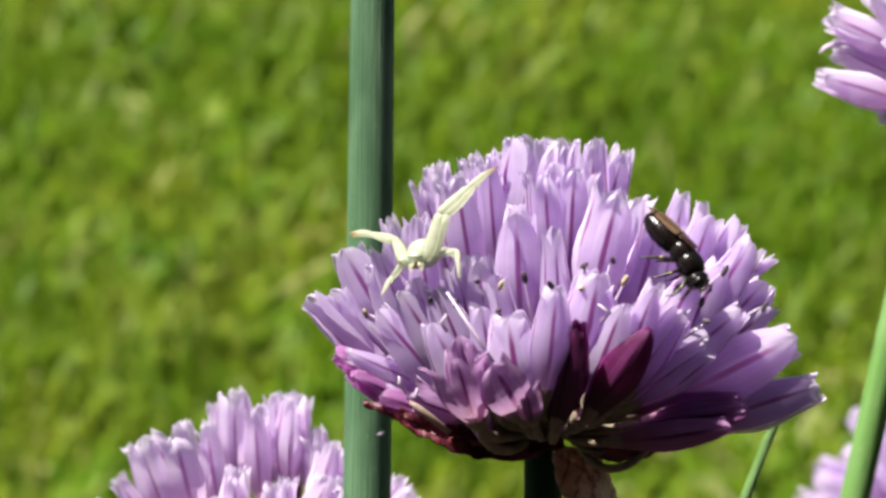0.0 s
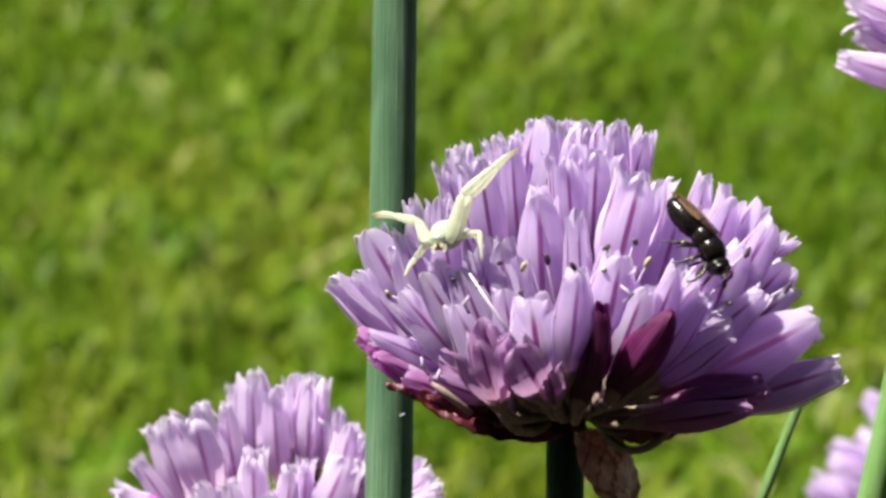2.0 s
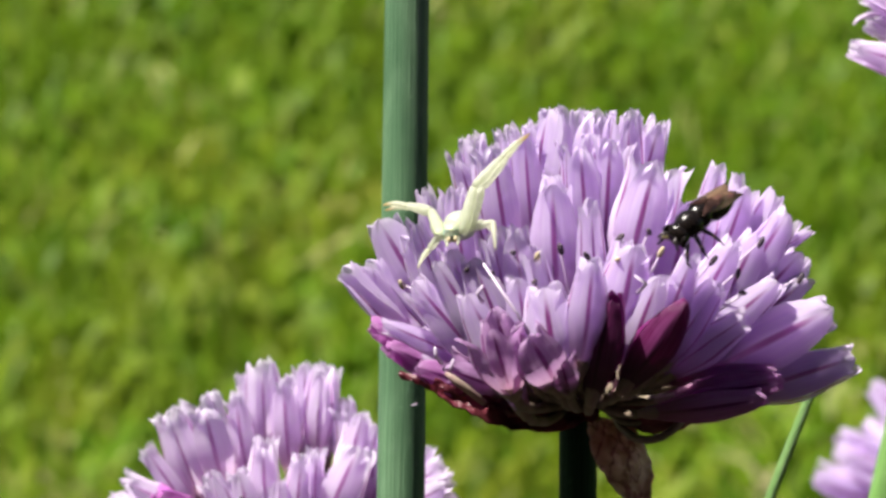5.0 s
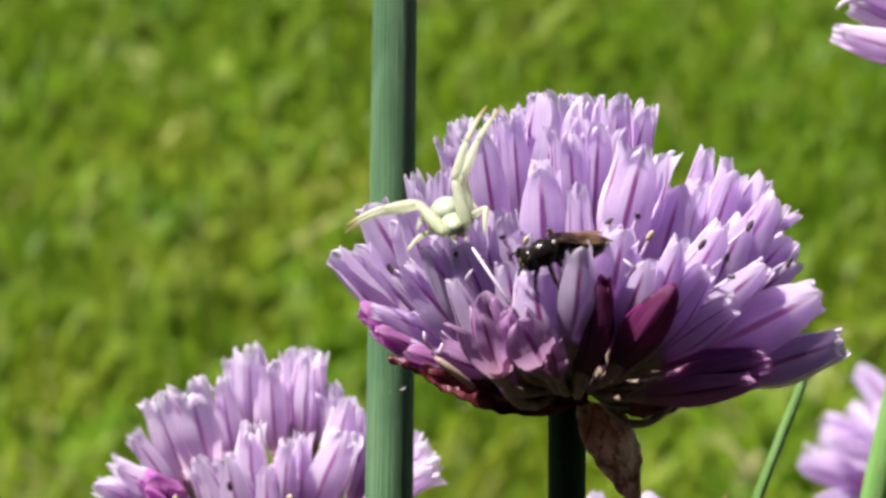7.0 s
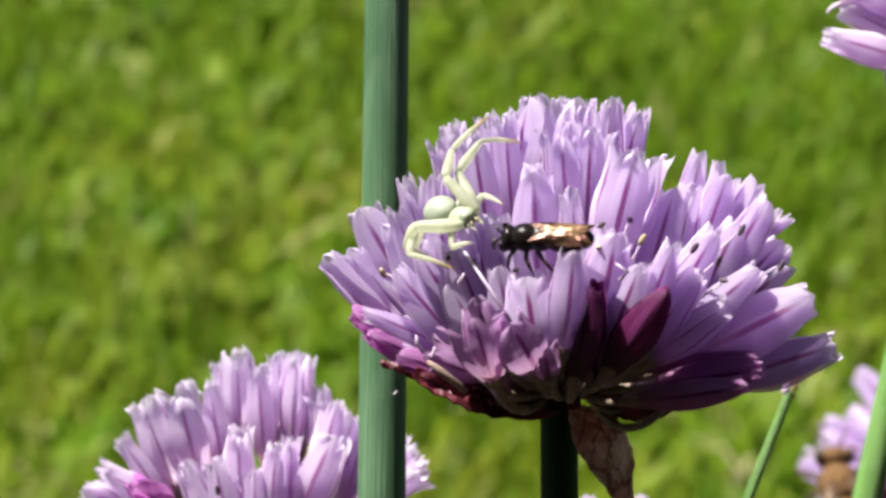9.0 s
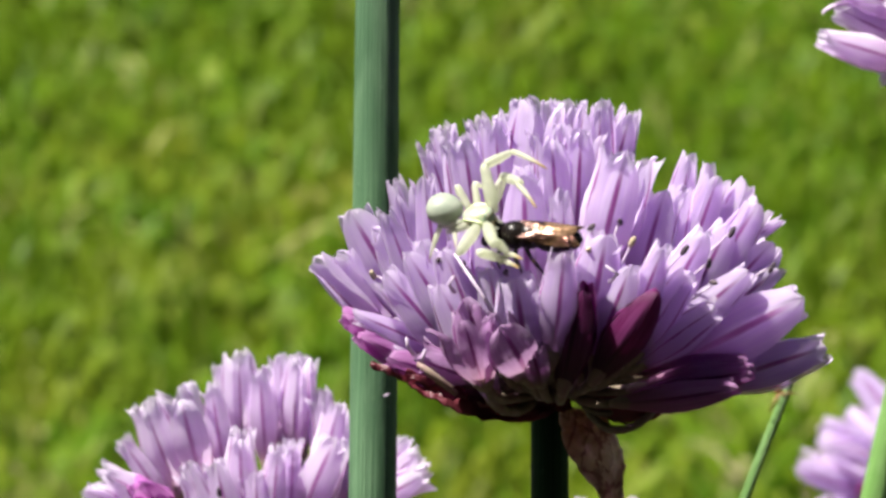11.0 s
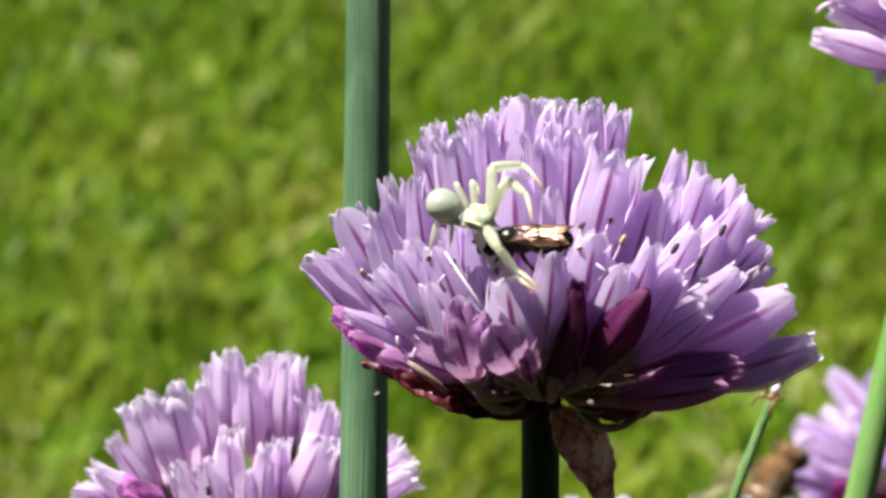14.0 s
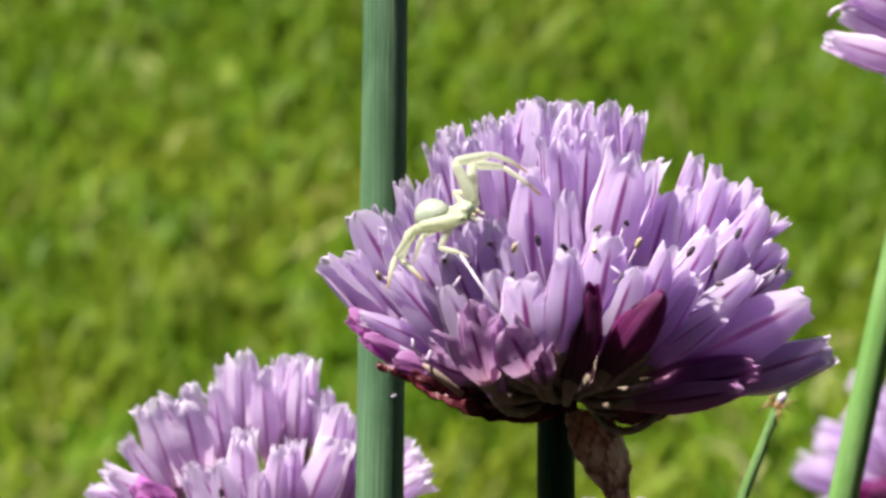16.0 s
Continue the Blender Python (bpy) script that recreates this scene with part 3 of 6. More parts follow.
def large_head():
    rng = random.Random(11)
    thing, m = plant("large lilac chive flower in full bloom on a green stalk coloured as in shade", 0, 0, 0, -2.0, -35, 1.17, M_STEM_SHADED, shift=-0.7)
    taken = []
    for rows in (CROWN_LEFT, CROWN_MIDDLE):
        taken += set_rows(thing, m, rows, rng, TUBE_TEPALS, spread=(-2, 4.5))
    for rows in (CROWN_RIGHT, FRONT_UPPER, FRONT_LOWER, LEFT_SIDE):
        taken += set_rows(thing, m, rows, rng, TEPALS)
    taken += set_rows(thing, m, LOWER_SHADED, rng, SHADED_TEPALS, spread=(-2, 5), label="half-open lilac floret, mauve as in shade")
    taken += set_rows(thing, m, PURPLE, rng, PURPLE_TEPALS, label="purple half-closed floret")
    taken += set_rows(thing, m, DARK, rng, BUD_TEPALS, length=8.3, label="closed magenta floret darkened as in deep shade")
    # the far side, lower towards the edges of the head
    filled(thing, m, 90, 0.26, 14.4, taken, 0.30, rng, apart_y=-2, allow=lambda v: v.y > 0.5 and not (0.2 < v.x < 0.62 and v.z > 0.5))
    filled(thing, m, 90, 0.26, 10.8, taken, 0.26, rng, apart_y=-2, allow=lambda v: 0.05 < v.y <= 0.5)
    # short inner florets that close the gaps of the near side
    for v in cap(66, 0.3):
        if v.y < 0.1 and not (0.2 < v.x < 0.62 and v.z > 0.6):
            head_floret(thing, m, v * rng.uniform(7.4, 8.6), rng, apart=False)
    # a hidden middle layer, added to keep the sun off the stalk
    for v in cap(84, 0.2):
        if -0.42 < v.y < 0.06 and not (0.2 < v.x < 0.62 and v.z > 0.6):
            head_floret(thing, m, v * rng.uniform(10.6, 11.8), rng, apart=False)
    # more hidden florets on the left, placed in the sun's path to the stalk
    for tip in ((-9.2, -5.6, 8.8), (-7.6, -4.8, 8.2), (-8.2, -6.6, 7.4), (-6.6, -5.6, 9.6), (-10.2, -5.0, 7.0), (-5.4, -6.6, 8.0), (-9.0, -6.8, 5.6)):
        head_floret(thing, m, tip, rng, apart=False)
    # anthers between the florets of the near side
    for x, z in ((1.5, 10.4), (3.1, 10.7), (3.9, 9.6), (-0.7, 9.3), (-2.2, 9.8), (-3.5, 9.3), (-3.7, 7.7), (-6.2, 8.2), (-7.7, 8.4),
                 (7.1, 9.1), (8.5, 8.3), (8.8, 7.0), (10.2, 10.2), (-11.7, 7.6), (-5.0, 9.4), (1.2, 9.0), (12.7, 8.0)):
        v = Vector((x, -math.sqrt(max(1, 16.5 ** 2 - x * x - z * z)), z))
        stamen(thing, m.translation, (m.to_3x3() @ v).normalized(), v.length, rng)
    # one long white style laid over the florets
    bm = bmesh.new()
    tube(bm, [m @ Vector(p) for p in ((-0.0040, -0.0152, 0.0046), (-0.0053, -0.0150, 0.0066), (-0.0067, -0.0140, 0.0087))],
         [0.0001, 0.0001, 0.00007], 6)
    part("style", bm, M_FILAMENT, thing)
    bm = bmesh.new()
    tube(bm, bezier(*(m @ Vector(p) for p in ((-0.0089, -0.0118, 0.0022), (-0.0083, -0.0122, 0.0018), (-0.0075, -0.0120, 0.0012), (-0.0066, -0.0112, 0.0004))), 6),
         [0.00012, 0.0002, 0.00024, 0.00024, 0.00024, 0.00022, 0.0002], 7)
    part("style", bm, M_FOOT_PINK, thing, label="pale greenish bent style")
    # white curled ends of filaments between the lower florets
    for x, y, z in ((-9.1, -10.4, 2.7), (-8.7, -10.4, 2.0), (-6.1, -9.8, 1.2), (2.3, -15.2, 7.0), (-6.7, -13.2, 6.4), (-5.6, -9.4, 0.9), (1.6, -8.0, 1.2)):
        bm = bmesh.new()
        a = Vector((x, y, z)) / 1000
        pts = [a, a + Vector((rng.uniform(-0.5, 0.5), -0.3, 0.5)) / 1000, a + Vector((rng.uniform(-0.7, 0.7), -0.5, 1.0)) / 1000]
        tube(bm, [m @ q for q in pts], [0.00013, 0.00012, 0.00007], 6)
        part("filament", bm, M_FILAMENT, thing)
    papery_bracts(thing, m)
    return thing, m


def sheet(bm, spine, side, width, cup, crumple, seed, narrow=0.75):
    """A crumpled leaf-shaped sheet with two skins along a spine; cup bends it across."""
    uv = bm.loops.layers.uv.verify()
    n, nu = len(spine) - 1, 14
    skins = []
    for skin in (0, 1):
        grid = []
        for j, p in enumerate(spine):
            s = j / n
            w = width * (0.35 + 0.65 * math.sin(math.pi * min(1, s * 1.05 + 0.12)) ** 0.8) * (1 - narrow * max(0, (s - 0.45) / 0.55) ** 1.4)
            way = (spine[min(j + 1, n)] - spine[max(j - 1, 0)]).normalized()
            up = way.cross(side).normalized()
            row = []
            for i in range(nu + 1):
                q = 2 * i / nu - 1
                c = p + side * (q * w) + up * (cup * w * q * q - skin * 0.00012)
                c += up * (crumple * noise.noise(Vector((q * 2.2, s * 5, seed))) + 0.7 * crumple * noise.noise(Vector((q * 6, s * 17, seed + 5))))
                row.append(bm.verts.new(c))
            grid.append(row)
        skins.append(grid)
    for skin, grid in enumerate(skins):
        for j in range(n):
            for i in range(nu):
                quad = [grid[j][i], grid[j][i + 1], grid[j + 1][i + 1], grid[j + 1][i]]
                f = bm.faces.new(quad if (skin == 1) == (side == 1) else quad[::-1])
                for loop in f.loops:
                    loop[uv].uv = (0.5, 0.5)
    return bm


def papery_bracts(thing, m):
    """The withered spathe: a red-brown valve under the florets, one that hangs by the stalk, and dry scraps."""
    mm = lambda *p: m @ Vector([c / 1000 for c in p])
    side = m.to_3x3() @ Vector((0.25, -0.75, -0.62)).normalized()
    bm = bmesh.new()
    sheet(bm, bezier(mm(0.4, -3.4, -0.1), mm(-3.8, -6.6, -1.0), mm(-7.6, -7.6, 0.2), mm(-11.7, -7.4, 2.1), 44), side, 0.0013, -0.3, 0.0006, 3, 0.92)
    part("bract", bm, M_BRACT, thing, label="red-brown papery bract")
    bm = bmesh.new()
    side = m.to_3x3() @ Vector((0.3, -0.8, -0.4)).normalized()
    sheet(bm, bezier(mm(-1.4, -4.2, 0.5), mm(-4.0, -7.6, -0.3), mm(-6.6, -8.8, 0.4), mm(-9.6, -9.0, 1.6), 30), side, 0.0009, -0.3, 0.0006, 23, 0.92)
    part("bract", bm, M_BRACT, thing, label="crumpled red papery bract")
    bm = bmesh.new()
    side = m.to_3x3() @ Vector((0.95, -0.3, 0.12)).normalized()
    sheet(bm, bezier(mm(1.0, -1.6, -0.9), mm(2.0, -3.0, -2.6), mm(2.5, -3.2, -5.0), mm(4.2, -2.6, -9.0), 36), side, 0.0017, 0.35, 0.0008, 8)
    part("bract", bm, M_BRACT_DRY, thing, label="brown withered bract hanging beside the stalk")
    bm = bmesh.new()
    side = m.to_3x3() @ Vector((-0.1, -0.8, 0.5)).normalized()
    sheet(bm, bezier(mm(1.0, -2.0, -0.4), mm(3.2, -4.0, -1.6), mm(5.6, -4.5, -1.8), mm(7.6, -4.2, -0.2), 12), side, 0.0016, -0.4, 0.0006, 15)
    part("bract", bm, M_BRACT, thing, label="brown dry scrap of bract")
    for a, b, c, d, r in (((1.4, -2.2, -0.6), (2.2, -4.4, -2.6), (4.2, -4.6, -2.6), (5.6, -4.2, -0.8), 0.26),
                          ((0.8, -2.0, -0.2), (1.9, -3.6, -1.6), (3.4, -4.0, -1.5), (4.6, -3.4, 0.2), 0.2)):
        bm = bmesh.new()
        tube(bm, bezier(mm(*a), mm(*b), mm(*c), mm(*d), 10), [r / 1000] * 11, 8)
        part("pedicel", bm, M_PEDICEL, thing, label="bare curled pedicel")


LARGE, LARGE_M = large_head()


def other_head(label, x, y, z, foot, radius, size, count, seed, mat, lowest=-0.2, bud_share=0.04):
    rng = random.Random(seed)
    thing, m = plant(label, x, y, z, *foot, radius, mat)
    spun = m @ Matrix.Rotation(rng.uniform(0, 6), 4, "Z")
    for v in cap(count, lowest):
        v = (v + Vector((rng.gauss(0, 0.08), rng.gauss(0, 0.08), rng.gauss(0, 0.08)))).normalized()
        way = (spun.to_3x3() @ v).normalized()
        facing = (LEAN.to_3x3().inverted() @ way).y < 0.15
        floret(thing, m.translation, way, 16.8 * size * rng.uniform(0.88, 1.06), rng, bud=rng.random() < bud_share, apart=facing, slim=1.2)
        if facing and rng.random() < 0.3:
            off = (way + Vector((rng.gauss(0, 0.12), 0, rng.gauss(0, 0.12)))).normalized()
            stamen(thing, m.translation, off, 14.5 * size, rng)
    return thing, m


# the head beside the tall stalk, in the same way
LEFT_CROWN = [(-7.6, -4, 15, -5.2, -2.6, 8.2, 1.21, 1), (-5.2, -5, 16.1, -3.6, -3.6, 9.1, 1.15, 0),
        (-2.9, -4, 16.3, -1.8, -2.6, 9.1, 0.80, 0), (-2.4, -1, 17.5, -1.4, 0.4, 10.4, 0.58, 0),
        (-1.1, -2, 18.4, -0.8, -0.6, 11.2, 0.97, 1), (0.5, -3, 17.4, 0.9, -1.6, 10.2, 0.83, 0),
        (1.8, -1, 18.2, 2.1, 0.4, 11, 0.64, 0), (3, -3, 18.3, 2.7, -1.6, 11.1, 0.91, 1),
        (3.7, -1, 18.1, 3.3, 0.4, 10.9, 0.64, 0), (4.9, -3, 15.7, 5.3, -1.6, 8.5, 0.77, 1),
        (6, -5, 14.9, 4.4, -3.6, 7.8, 0.82, 0)]
LEFT_FRONT = [(6.9, -3, 14.2, 6.3, -1.6, 7.1, 0.63, 0), (1.9, -9, 12.1, 1.3, -7.6, 4.9, 0.70, 0),
        (2.9, -8, 12.8, 2.6, -6.6, 5.6, 0.57, 0), (5.9, -8, 12.6, 3.1, -6.6, 6, 1.03, 0),
        (-0.8, -8, 13.2, -0.6, -6.6, 6, 0.84, 0), (-9.3, -5, 12.5, -5.2, -3.6, 6.5, 0.63, 0),
        (-11, -6, 10.3, -4.6, -4.6, 6.9, 0.84, 0), (-11.9, -5, 8.9, -5.3, -3.6, 5.9, 0.63, 0),
        (-2.4, -9, 11.1, -0.8, -7.6, 4.1, 0.86, 0), (-4.5, -9, 10.7, -1.8, -7.6, 4, 0.86, 1),
        (0.3, -9, 10.3, 0.7, -7.6, 3.1, 0.75, 0)]
LEFT_RIGHT = [(10.8, -3, 12.4, 7.5, -1.6, 6, 0.50, 0), (11.7, -4, 11.5, 6.3, -2.6, 6.7, 0.55, 0),
        (12.4, -5, 10.1, 6.1, -3.6, 6.6, 0.82, 0), (8.1, -3, 13.2, 5.8, -1.6, 6.4, 0.69, 0),
        (9.3, -1, 12.7, 6.4, 0.4, 6.1, 0.69, 1)]


def left_head():
    rng = random.Random(21)
    thing, m = plant("pale lilac chive flower beside a tall green stalk", -20.75, 42, -17.21, 4, -30, 1.1, M_STEM)
    taken = []
    for rows in (LEFT_CROWN, LEFT_FRONT, LEFT_RIGHT):
        taken += set_rows(thing, m, rows, rng, PALE_TEPALS)
    set_floret(thing, m, (-8.2, -8.0, 9.4), (-5.6, -3.0, 7.2), rng, 0.8, 0, PURPLE_TEPALS, label="purple half-closed floret")
    for v in cap(64, 0.1):
        v = (v + Vector((rng.gauss(0, 0.06), rng.gauss(0, 0.06), rng.gauss(0, 0.06)))).normalized()
        if not any(v.angle(w) < 0.2 for w in taken):
            head_floret(thing, m, v * (rng.uniform(7.4, 8.6) if v.y < 0.3 or abs(v.x) > 0.6 else 11.5), rng, apart=v.y < 0, slim=1.05)
    for k in range(12):
        off = Vector((rng.uniform(-8, 8), -12, rng.uniform(6, 12)))
        stamen(thing, m.translation, (m.to_3x3() @ off).normalized(), 14.6, rng)
    return thing, m


LEFT, LEFT_M = left_head()
CORNER_FLORETS = [(-14, -5, 3.9, -7.5, -3.6, 0.8, 0.87, 0), (-13.4, -4, 1.9, -6.8, -2.6, -1, 0.79, 1),
        (-14.8, -6, -0.4, -7.9, -4.6, -2.4, 0.87, 0), (-11, -5, 5.6, -5.8, -3.6, 0.7, 0.84, 0),
        (-10.2, -3, -3.2, -3.9, -1.6, 0.3, 0.45, 0), (-10.1, -9, 2.5, -4.4, -7.6, -1.9, 0.83, 1),
        (-9.9, -9, -1, -2.7, -7.6, -0.8, 0.83, 1)]


def corner_head():
    rng = random.Random(22)
    thing, m = plant("lilac chive flower at the end of a bent stalk", 34.6, 42, 23.9, 10, -40, 1.1, M_STEM)
    taken = set_rows(thing, m, CORNER_FLORETS, rng, PALE_TEPALS)
    for v in cap(52, -0.2):
        if not any(v.angle(w) < 0.26 for w in taken):
            reach = 10.6 if v.x < -0.45 else 15.2
            head_floret(thing, m, v * (reach * rng.uniform(0.92, 1.05)), rng, apart=v.y < 0.15, slim=1.1)
    bm = bmesh.new()
    tube(bm, bezier(*(m @ Vector(p) for p in ((-0.0120, -0.004, 0.0022), (-0.0132, -0.0042, 0.0022), (-0.0143, -0.0044, 0.0021), (-0.0146, -0.0045, 0.0014))), 6),
         [0.00016, 0.0002, 0.0002, 0.00018, 0.00016, 0.00012, 0.00008], 6)
    part("tepal", bm, M_FILAMENT, thing, label="white shrivelled tepal")
    return thing, m


CORNER, CORNER_M = corner_head()
BEHIND, BEHIND_M = other_head("lilac chive flower farther back over the lawn", 43.5, 170, -18.5, (3, -40), 1.1, 0.97, 54, 23, M_STEM)
LOWER, LOWER_M = other_head("low lilac chive flower under the large one", 5.0, 60, -26.5, (-6, -20), 1.1, 0.96, 50, 24, M_STEM)


# ---------------------------------------------------------------- bare stalks
def stalk(label, low, high, past, r0, r1, mat, n=20):
    """A stalk through two places in the leaning frame, from the ground to a little past the upper one, with a pointed end."""
    a, b = slope(*low), slope(*high)
    way = (b - a).normalized()
    base = Vector((a.x - way.x * 0.12, a.y - way.y * 0.12, 0))
    thing = new("chive_stalk")
    thing.location = base
    tagged(thing, label, "stalk", "chive stalks")
    end = (b - a).length + past
    pts = bezier(Vector((0, 0, -0.004)), Vector((0, 0, 0.1)), a - base - way * 0.09, a - base, 22)
    pts += [a - base + way * (end * k / 14) for k in range(1, 15)]
    last = len(pts) - 1
    radii = [(r0 + (r1 - r0) * i / last) / 1000 for i in range(last + 1)]
    for k, cut in ((1, 0.12), (2, 0.55), (3, 0.85)):
        radii[-k] *= cut
    tube_bm = bmesh.new()
    tube(tube_bm, pts, radii, n)
    part("stem", tube_bm, mat, thing)
    return thing


TALL = stalk("tall blue-green hollow chive stalk with fine ribs", (-11.92, 22, -7.24), (-11.48, 22, 28.1), 0.012, 1.90, 1.44, M_STEM, 28)
FRESH = stalk("slanting fresh green chive stalk", (24.7, 60, -8.8), (28.2, 60, 6.9), 0.05, 1.4, 1.0, M_STEM_LIGHT)
THIN = stalk("thin slanting green chive stalk", (14.6, 45, -7.3), (17.3, 45, -0.4), 0.001, 0.44, 0.34, M_STEM_LIGHT, 12)


def scratches():
    """A pale scar on the tall stalk's skin."""
    for x, z, turn in ((-11.00, -0.94, -25),):
        bm = bmesh.new()
        blob(bm, (0, 0, 0), 0.00024, 0.00003, 0.00005, None, 10, 6)
        at = slope(x, 20.55, z)
        part("scar", bm, M_FILAMENT, TALL, Matrix.Translation(at - TALL.location) @ LEAN @ Matrix.Rotation(radians(turn), 4, "Y"), "pale scratch on the skin")


scratches()


# ---------------------------------------------------------------- crab spider
def spider_materials():
    k = Nodes("spider_skin")
    f, g = k.noise(1400, 4, k.stretch(1, 1, 1)), k.noise(5200, 2, k.stretch(1, 1, 1))
    col = k.mix(k.range(f, 0.35, 0.7), (0.36, 0.41, 0.26), (0.48, 0.52, 0.39))
    k.colour(col, 0.4, Subsurface_Weight=0.25, Subsurface_Scale=0.0004)
    k.bump(k.calc("ADD", f, k.calc("MULTIPLY", g, 0.4)), 0.25, 0.00006)
    k.thin(col, 0.3)
    leg = Nodes("spider_leg")
    f = leg.noise(1800, 3, leg.stretch(1, 1, 1))
    col = leg.mix(leg.range(f, 0.35, 0.7), (0.70, 0.72, 0.58), (0.80, 0.81, 0.68))
    leg.colour(col, 0.4, Alpha=0.62, Specular_IOR_Level=0.3)
    leg.bump(f, 0.25, 0.00004)
    leg.thin(col, 0.6)
    tip = Nodes("spider_foot")
    uv = tip.n.new("ShaderNodeSeparateXYZ")
    tip.put(tip.stretch(1, 1, 1, "UV"), uv.inputs[0])
    col = tip.mix(tip.range(uv.outputs[1], 1.4, 2.9), (0.76, 0.77, 0.62), (0.58, 0.42, 0.19))
    tip.colour(col, 0.42, Alpha=0.62, Specular_IOR_Level=0.3)
    tip.thin(col, 0.55)
    return k.mat, leg.mat, tip.mat


M_SPIDER, M_LEG, M_FOOT = spider_materials()
M_BELLY = plain_material("spider_abdomen", (0.34, 0.39, 0.31), (0.45, 0.48, 0.40), 0.5, 1400, 0.3, 0.00006, 0.35)
M_EYE = plain_material("spider_eye", (0.015, 0.01, 0.01), (0.05, 0.03, 0.02), 0.15, 3000)
M_JAW = plain_material("spider_jaw", (0.50, 0.36, 0.18), (0.60, 0.50, 0.32), 0.4, 2200)
M_GREEN = plain_material("spider_flank", (0.42, 0.50, 0.22), (0.60, 0.66, 0.40), 0.4, 2200)


def limb(length, r0, r1, r2, bend=0.0, n=9):
    """One leg segment along +z, swollen at r1, in mm."""
    bm = bmesh.new()
    pts, radii = [], []
    for i in range(10):
        s = i / 9
        pts.append(Vector((0, bend * math.sin(math.pi * s) / 1000, length * s / 1000)))
        r = r0 + (r1 - r0) * math.sin(math.pi / 2 * min(1, s / 0.4)) if s < 0.4 else r1 + (r2 - r1) * ((s - 0.4) / 0.6)
        radii.append(r / 1000 * (0.75 if i in (0, 9) else 1))
    return tube(bm, pts, radii, n)


def crab_spider():
    thing = new("crab_spider")
    tagged(thing, "pale greenish-white crab spider with long raised front legs", "spider")
    bm = bmesh.new()
    blob(bm, (0, 0.0001, 0), 0.00088, 0.00098, 0.0006, None, 22, 14)
    blob(bm, (0, 0.00055, 0.0002), 0.0006, 0.0005, 0.00042, None, 16, 10)
    carapace = part("cephalothorax", bm, M_SPIDER, thing)
    bm = bmesh.new()
    blob(bm, (0, 0, 0), 0.00102, 0.00112, 0.00088, None, 26, 16, 0)
    for v in bm.verts:
        wide = 1 - 0.16 * (v.co.y / 0.0013)
        v.co.x *= wide
        v.co.z *= wide
    belly = part("abdomen", bm, M_BELLY, thing, pose(0, -0.002, 0.0003))
    for sx in (-1, 1):
        bm = bmesh.new()
        blob(bm, (0, 0, 0), 0.00012, 0.00078, 0.0002, None, 10, 8)
        part("flank_band", bm, M_GREEN, carapace, pose(sx * 0.0008, 0.0001, 0.00018, 0, sx * 25, sx * -8), "greenish side band")
        bm = bmesh.new()
        blob(bm, (0, 0, 0), 0.00013, 0.00014, 0.0002, None, 10, 8, 0.3)
        part("jaw", bm, M_JAW, thing, pose(sx * 0.0002, 0.00105, -0.0002, 200, 0, 0), "ochre jaw")
        part("palp", limb(0.6, 0.09, 0.1, 0.07, 0.12, 7), M_LEG, thing, pose(sx * 0.00042, 0.00095, -0.0001, -130, sx * 15, 0))
        for ex, ey, ez, r in ((0.12, 0.00102, 0.00036, 0.06), (0.32, 0.00095, 0.00038, 0.07), (0.16, 0.00088, 0.00052, 0.045), (0.45, 0.0007, 0.0005, 0.05)):
            bm = bmesh.new()
            blob(bm, (0, 0, 0), r / 1700, r / 1700, r / 1700, None, 8, 6)
            part("eye", bm, M_EYE, carapace, pose(sx * ex / 1000, ey, ez))
    limbs = {}
    for name in ("R1", "R2", "L1", "L2", "R3", "L3", "R4", "L4"):
        if name[1] in "12":
            made = [part("femur", limb(2.95, 0.28, 0.40, 0.27), M_LEG, thing), part("tibia", limb(2.4, 0.27, 0.31, 0.19), M_LEG, thing),
                    part("tarsus", limb(2.95, 0.18, 0.16, 0.06, 0.12), M_FOOT, thing, None, "yellow-brown leg tip")]
        else:
            made = [part("femur", limb(1.75, 0.2, 0.24, 0.18), M_LEG, thing), part("tarsus", limb(2.0, 0.17, 0.16, 0.05, 0.1), M_FOOT, thing)]
        limbs[name] = made
    return thing, limbs, belly


spider, limbs, belly = crab_spider()

# ---------------------------------------------------------------- bees
M_BLACK = plain_material("bee_cuticle", (0.004, 0.003, 0.003), (0.010, 0.007, 0.006), 0.24, 4500, 0.3, 0.00004, Specular_IOR_Level=0.2)
M_BLACK_LEG = plain_material("bee_leg", (0.010, 0.008, 0.007), (0.03, 0.02, 0.015), 0.4, 3500)
M_YELLOW = plain_material("bee_yellow", (0.18, 0.15, 0.05), (0.26, 0.22, 0.09), 0.45, 3000)
M_FUR = plain_material("honeybee_fur", (0.075, 0.034, 0.008), (0.17, 0.082, 0.022), 0.85, 1500, 0.9, 0.0004)
M_STRIPE = plain_material("honeybee_dark", (0.035, 0.022, 0.014), (0.075, 0.045, 0.028), 0.4, 1500)
M_AMBER = plain_material("honeybee_amber", (0.13, 0.065, 0.022), (0.22, 0.12, 0.045), 0.4, 1500)


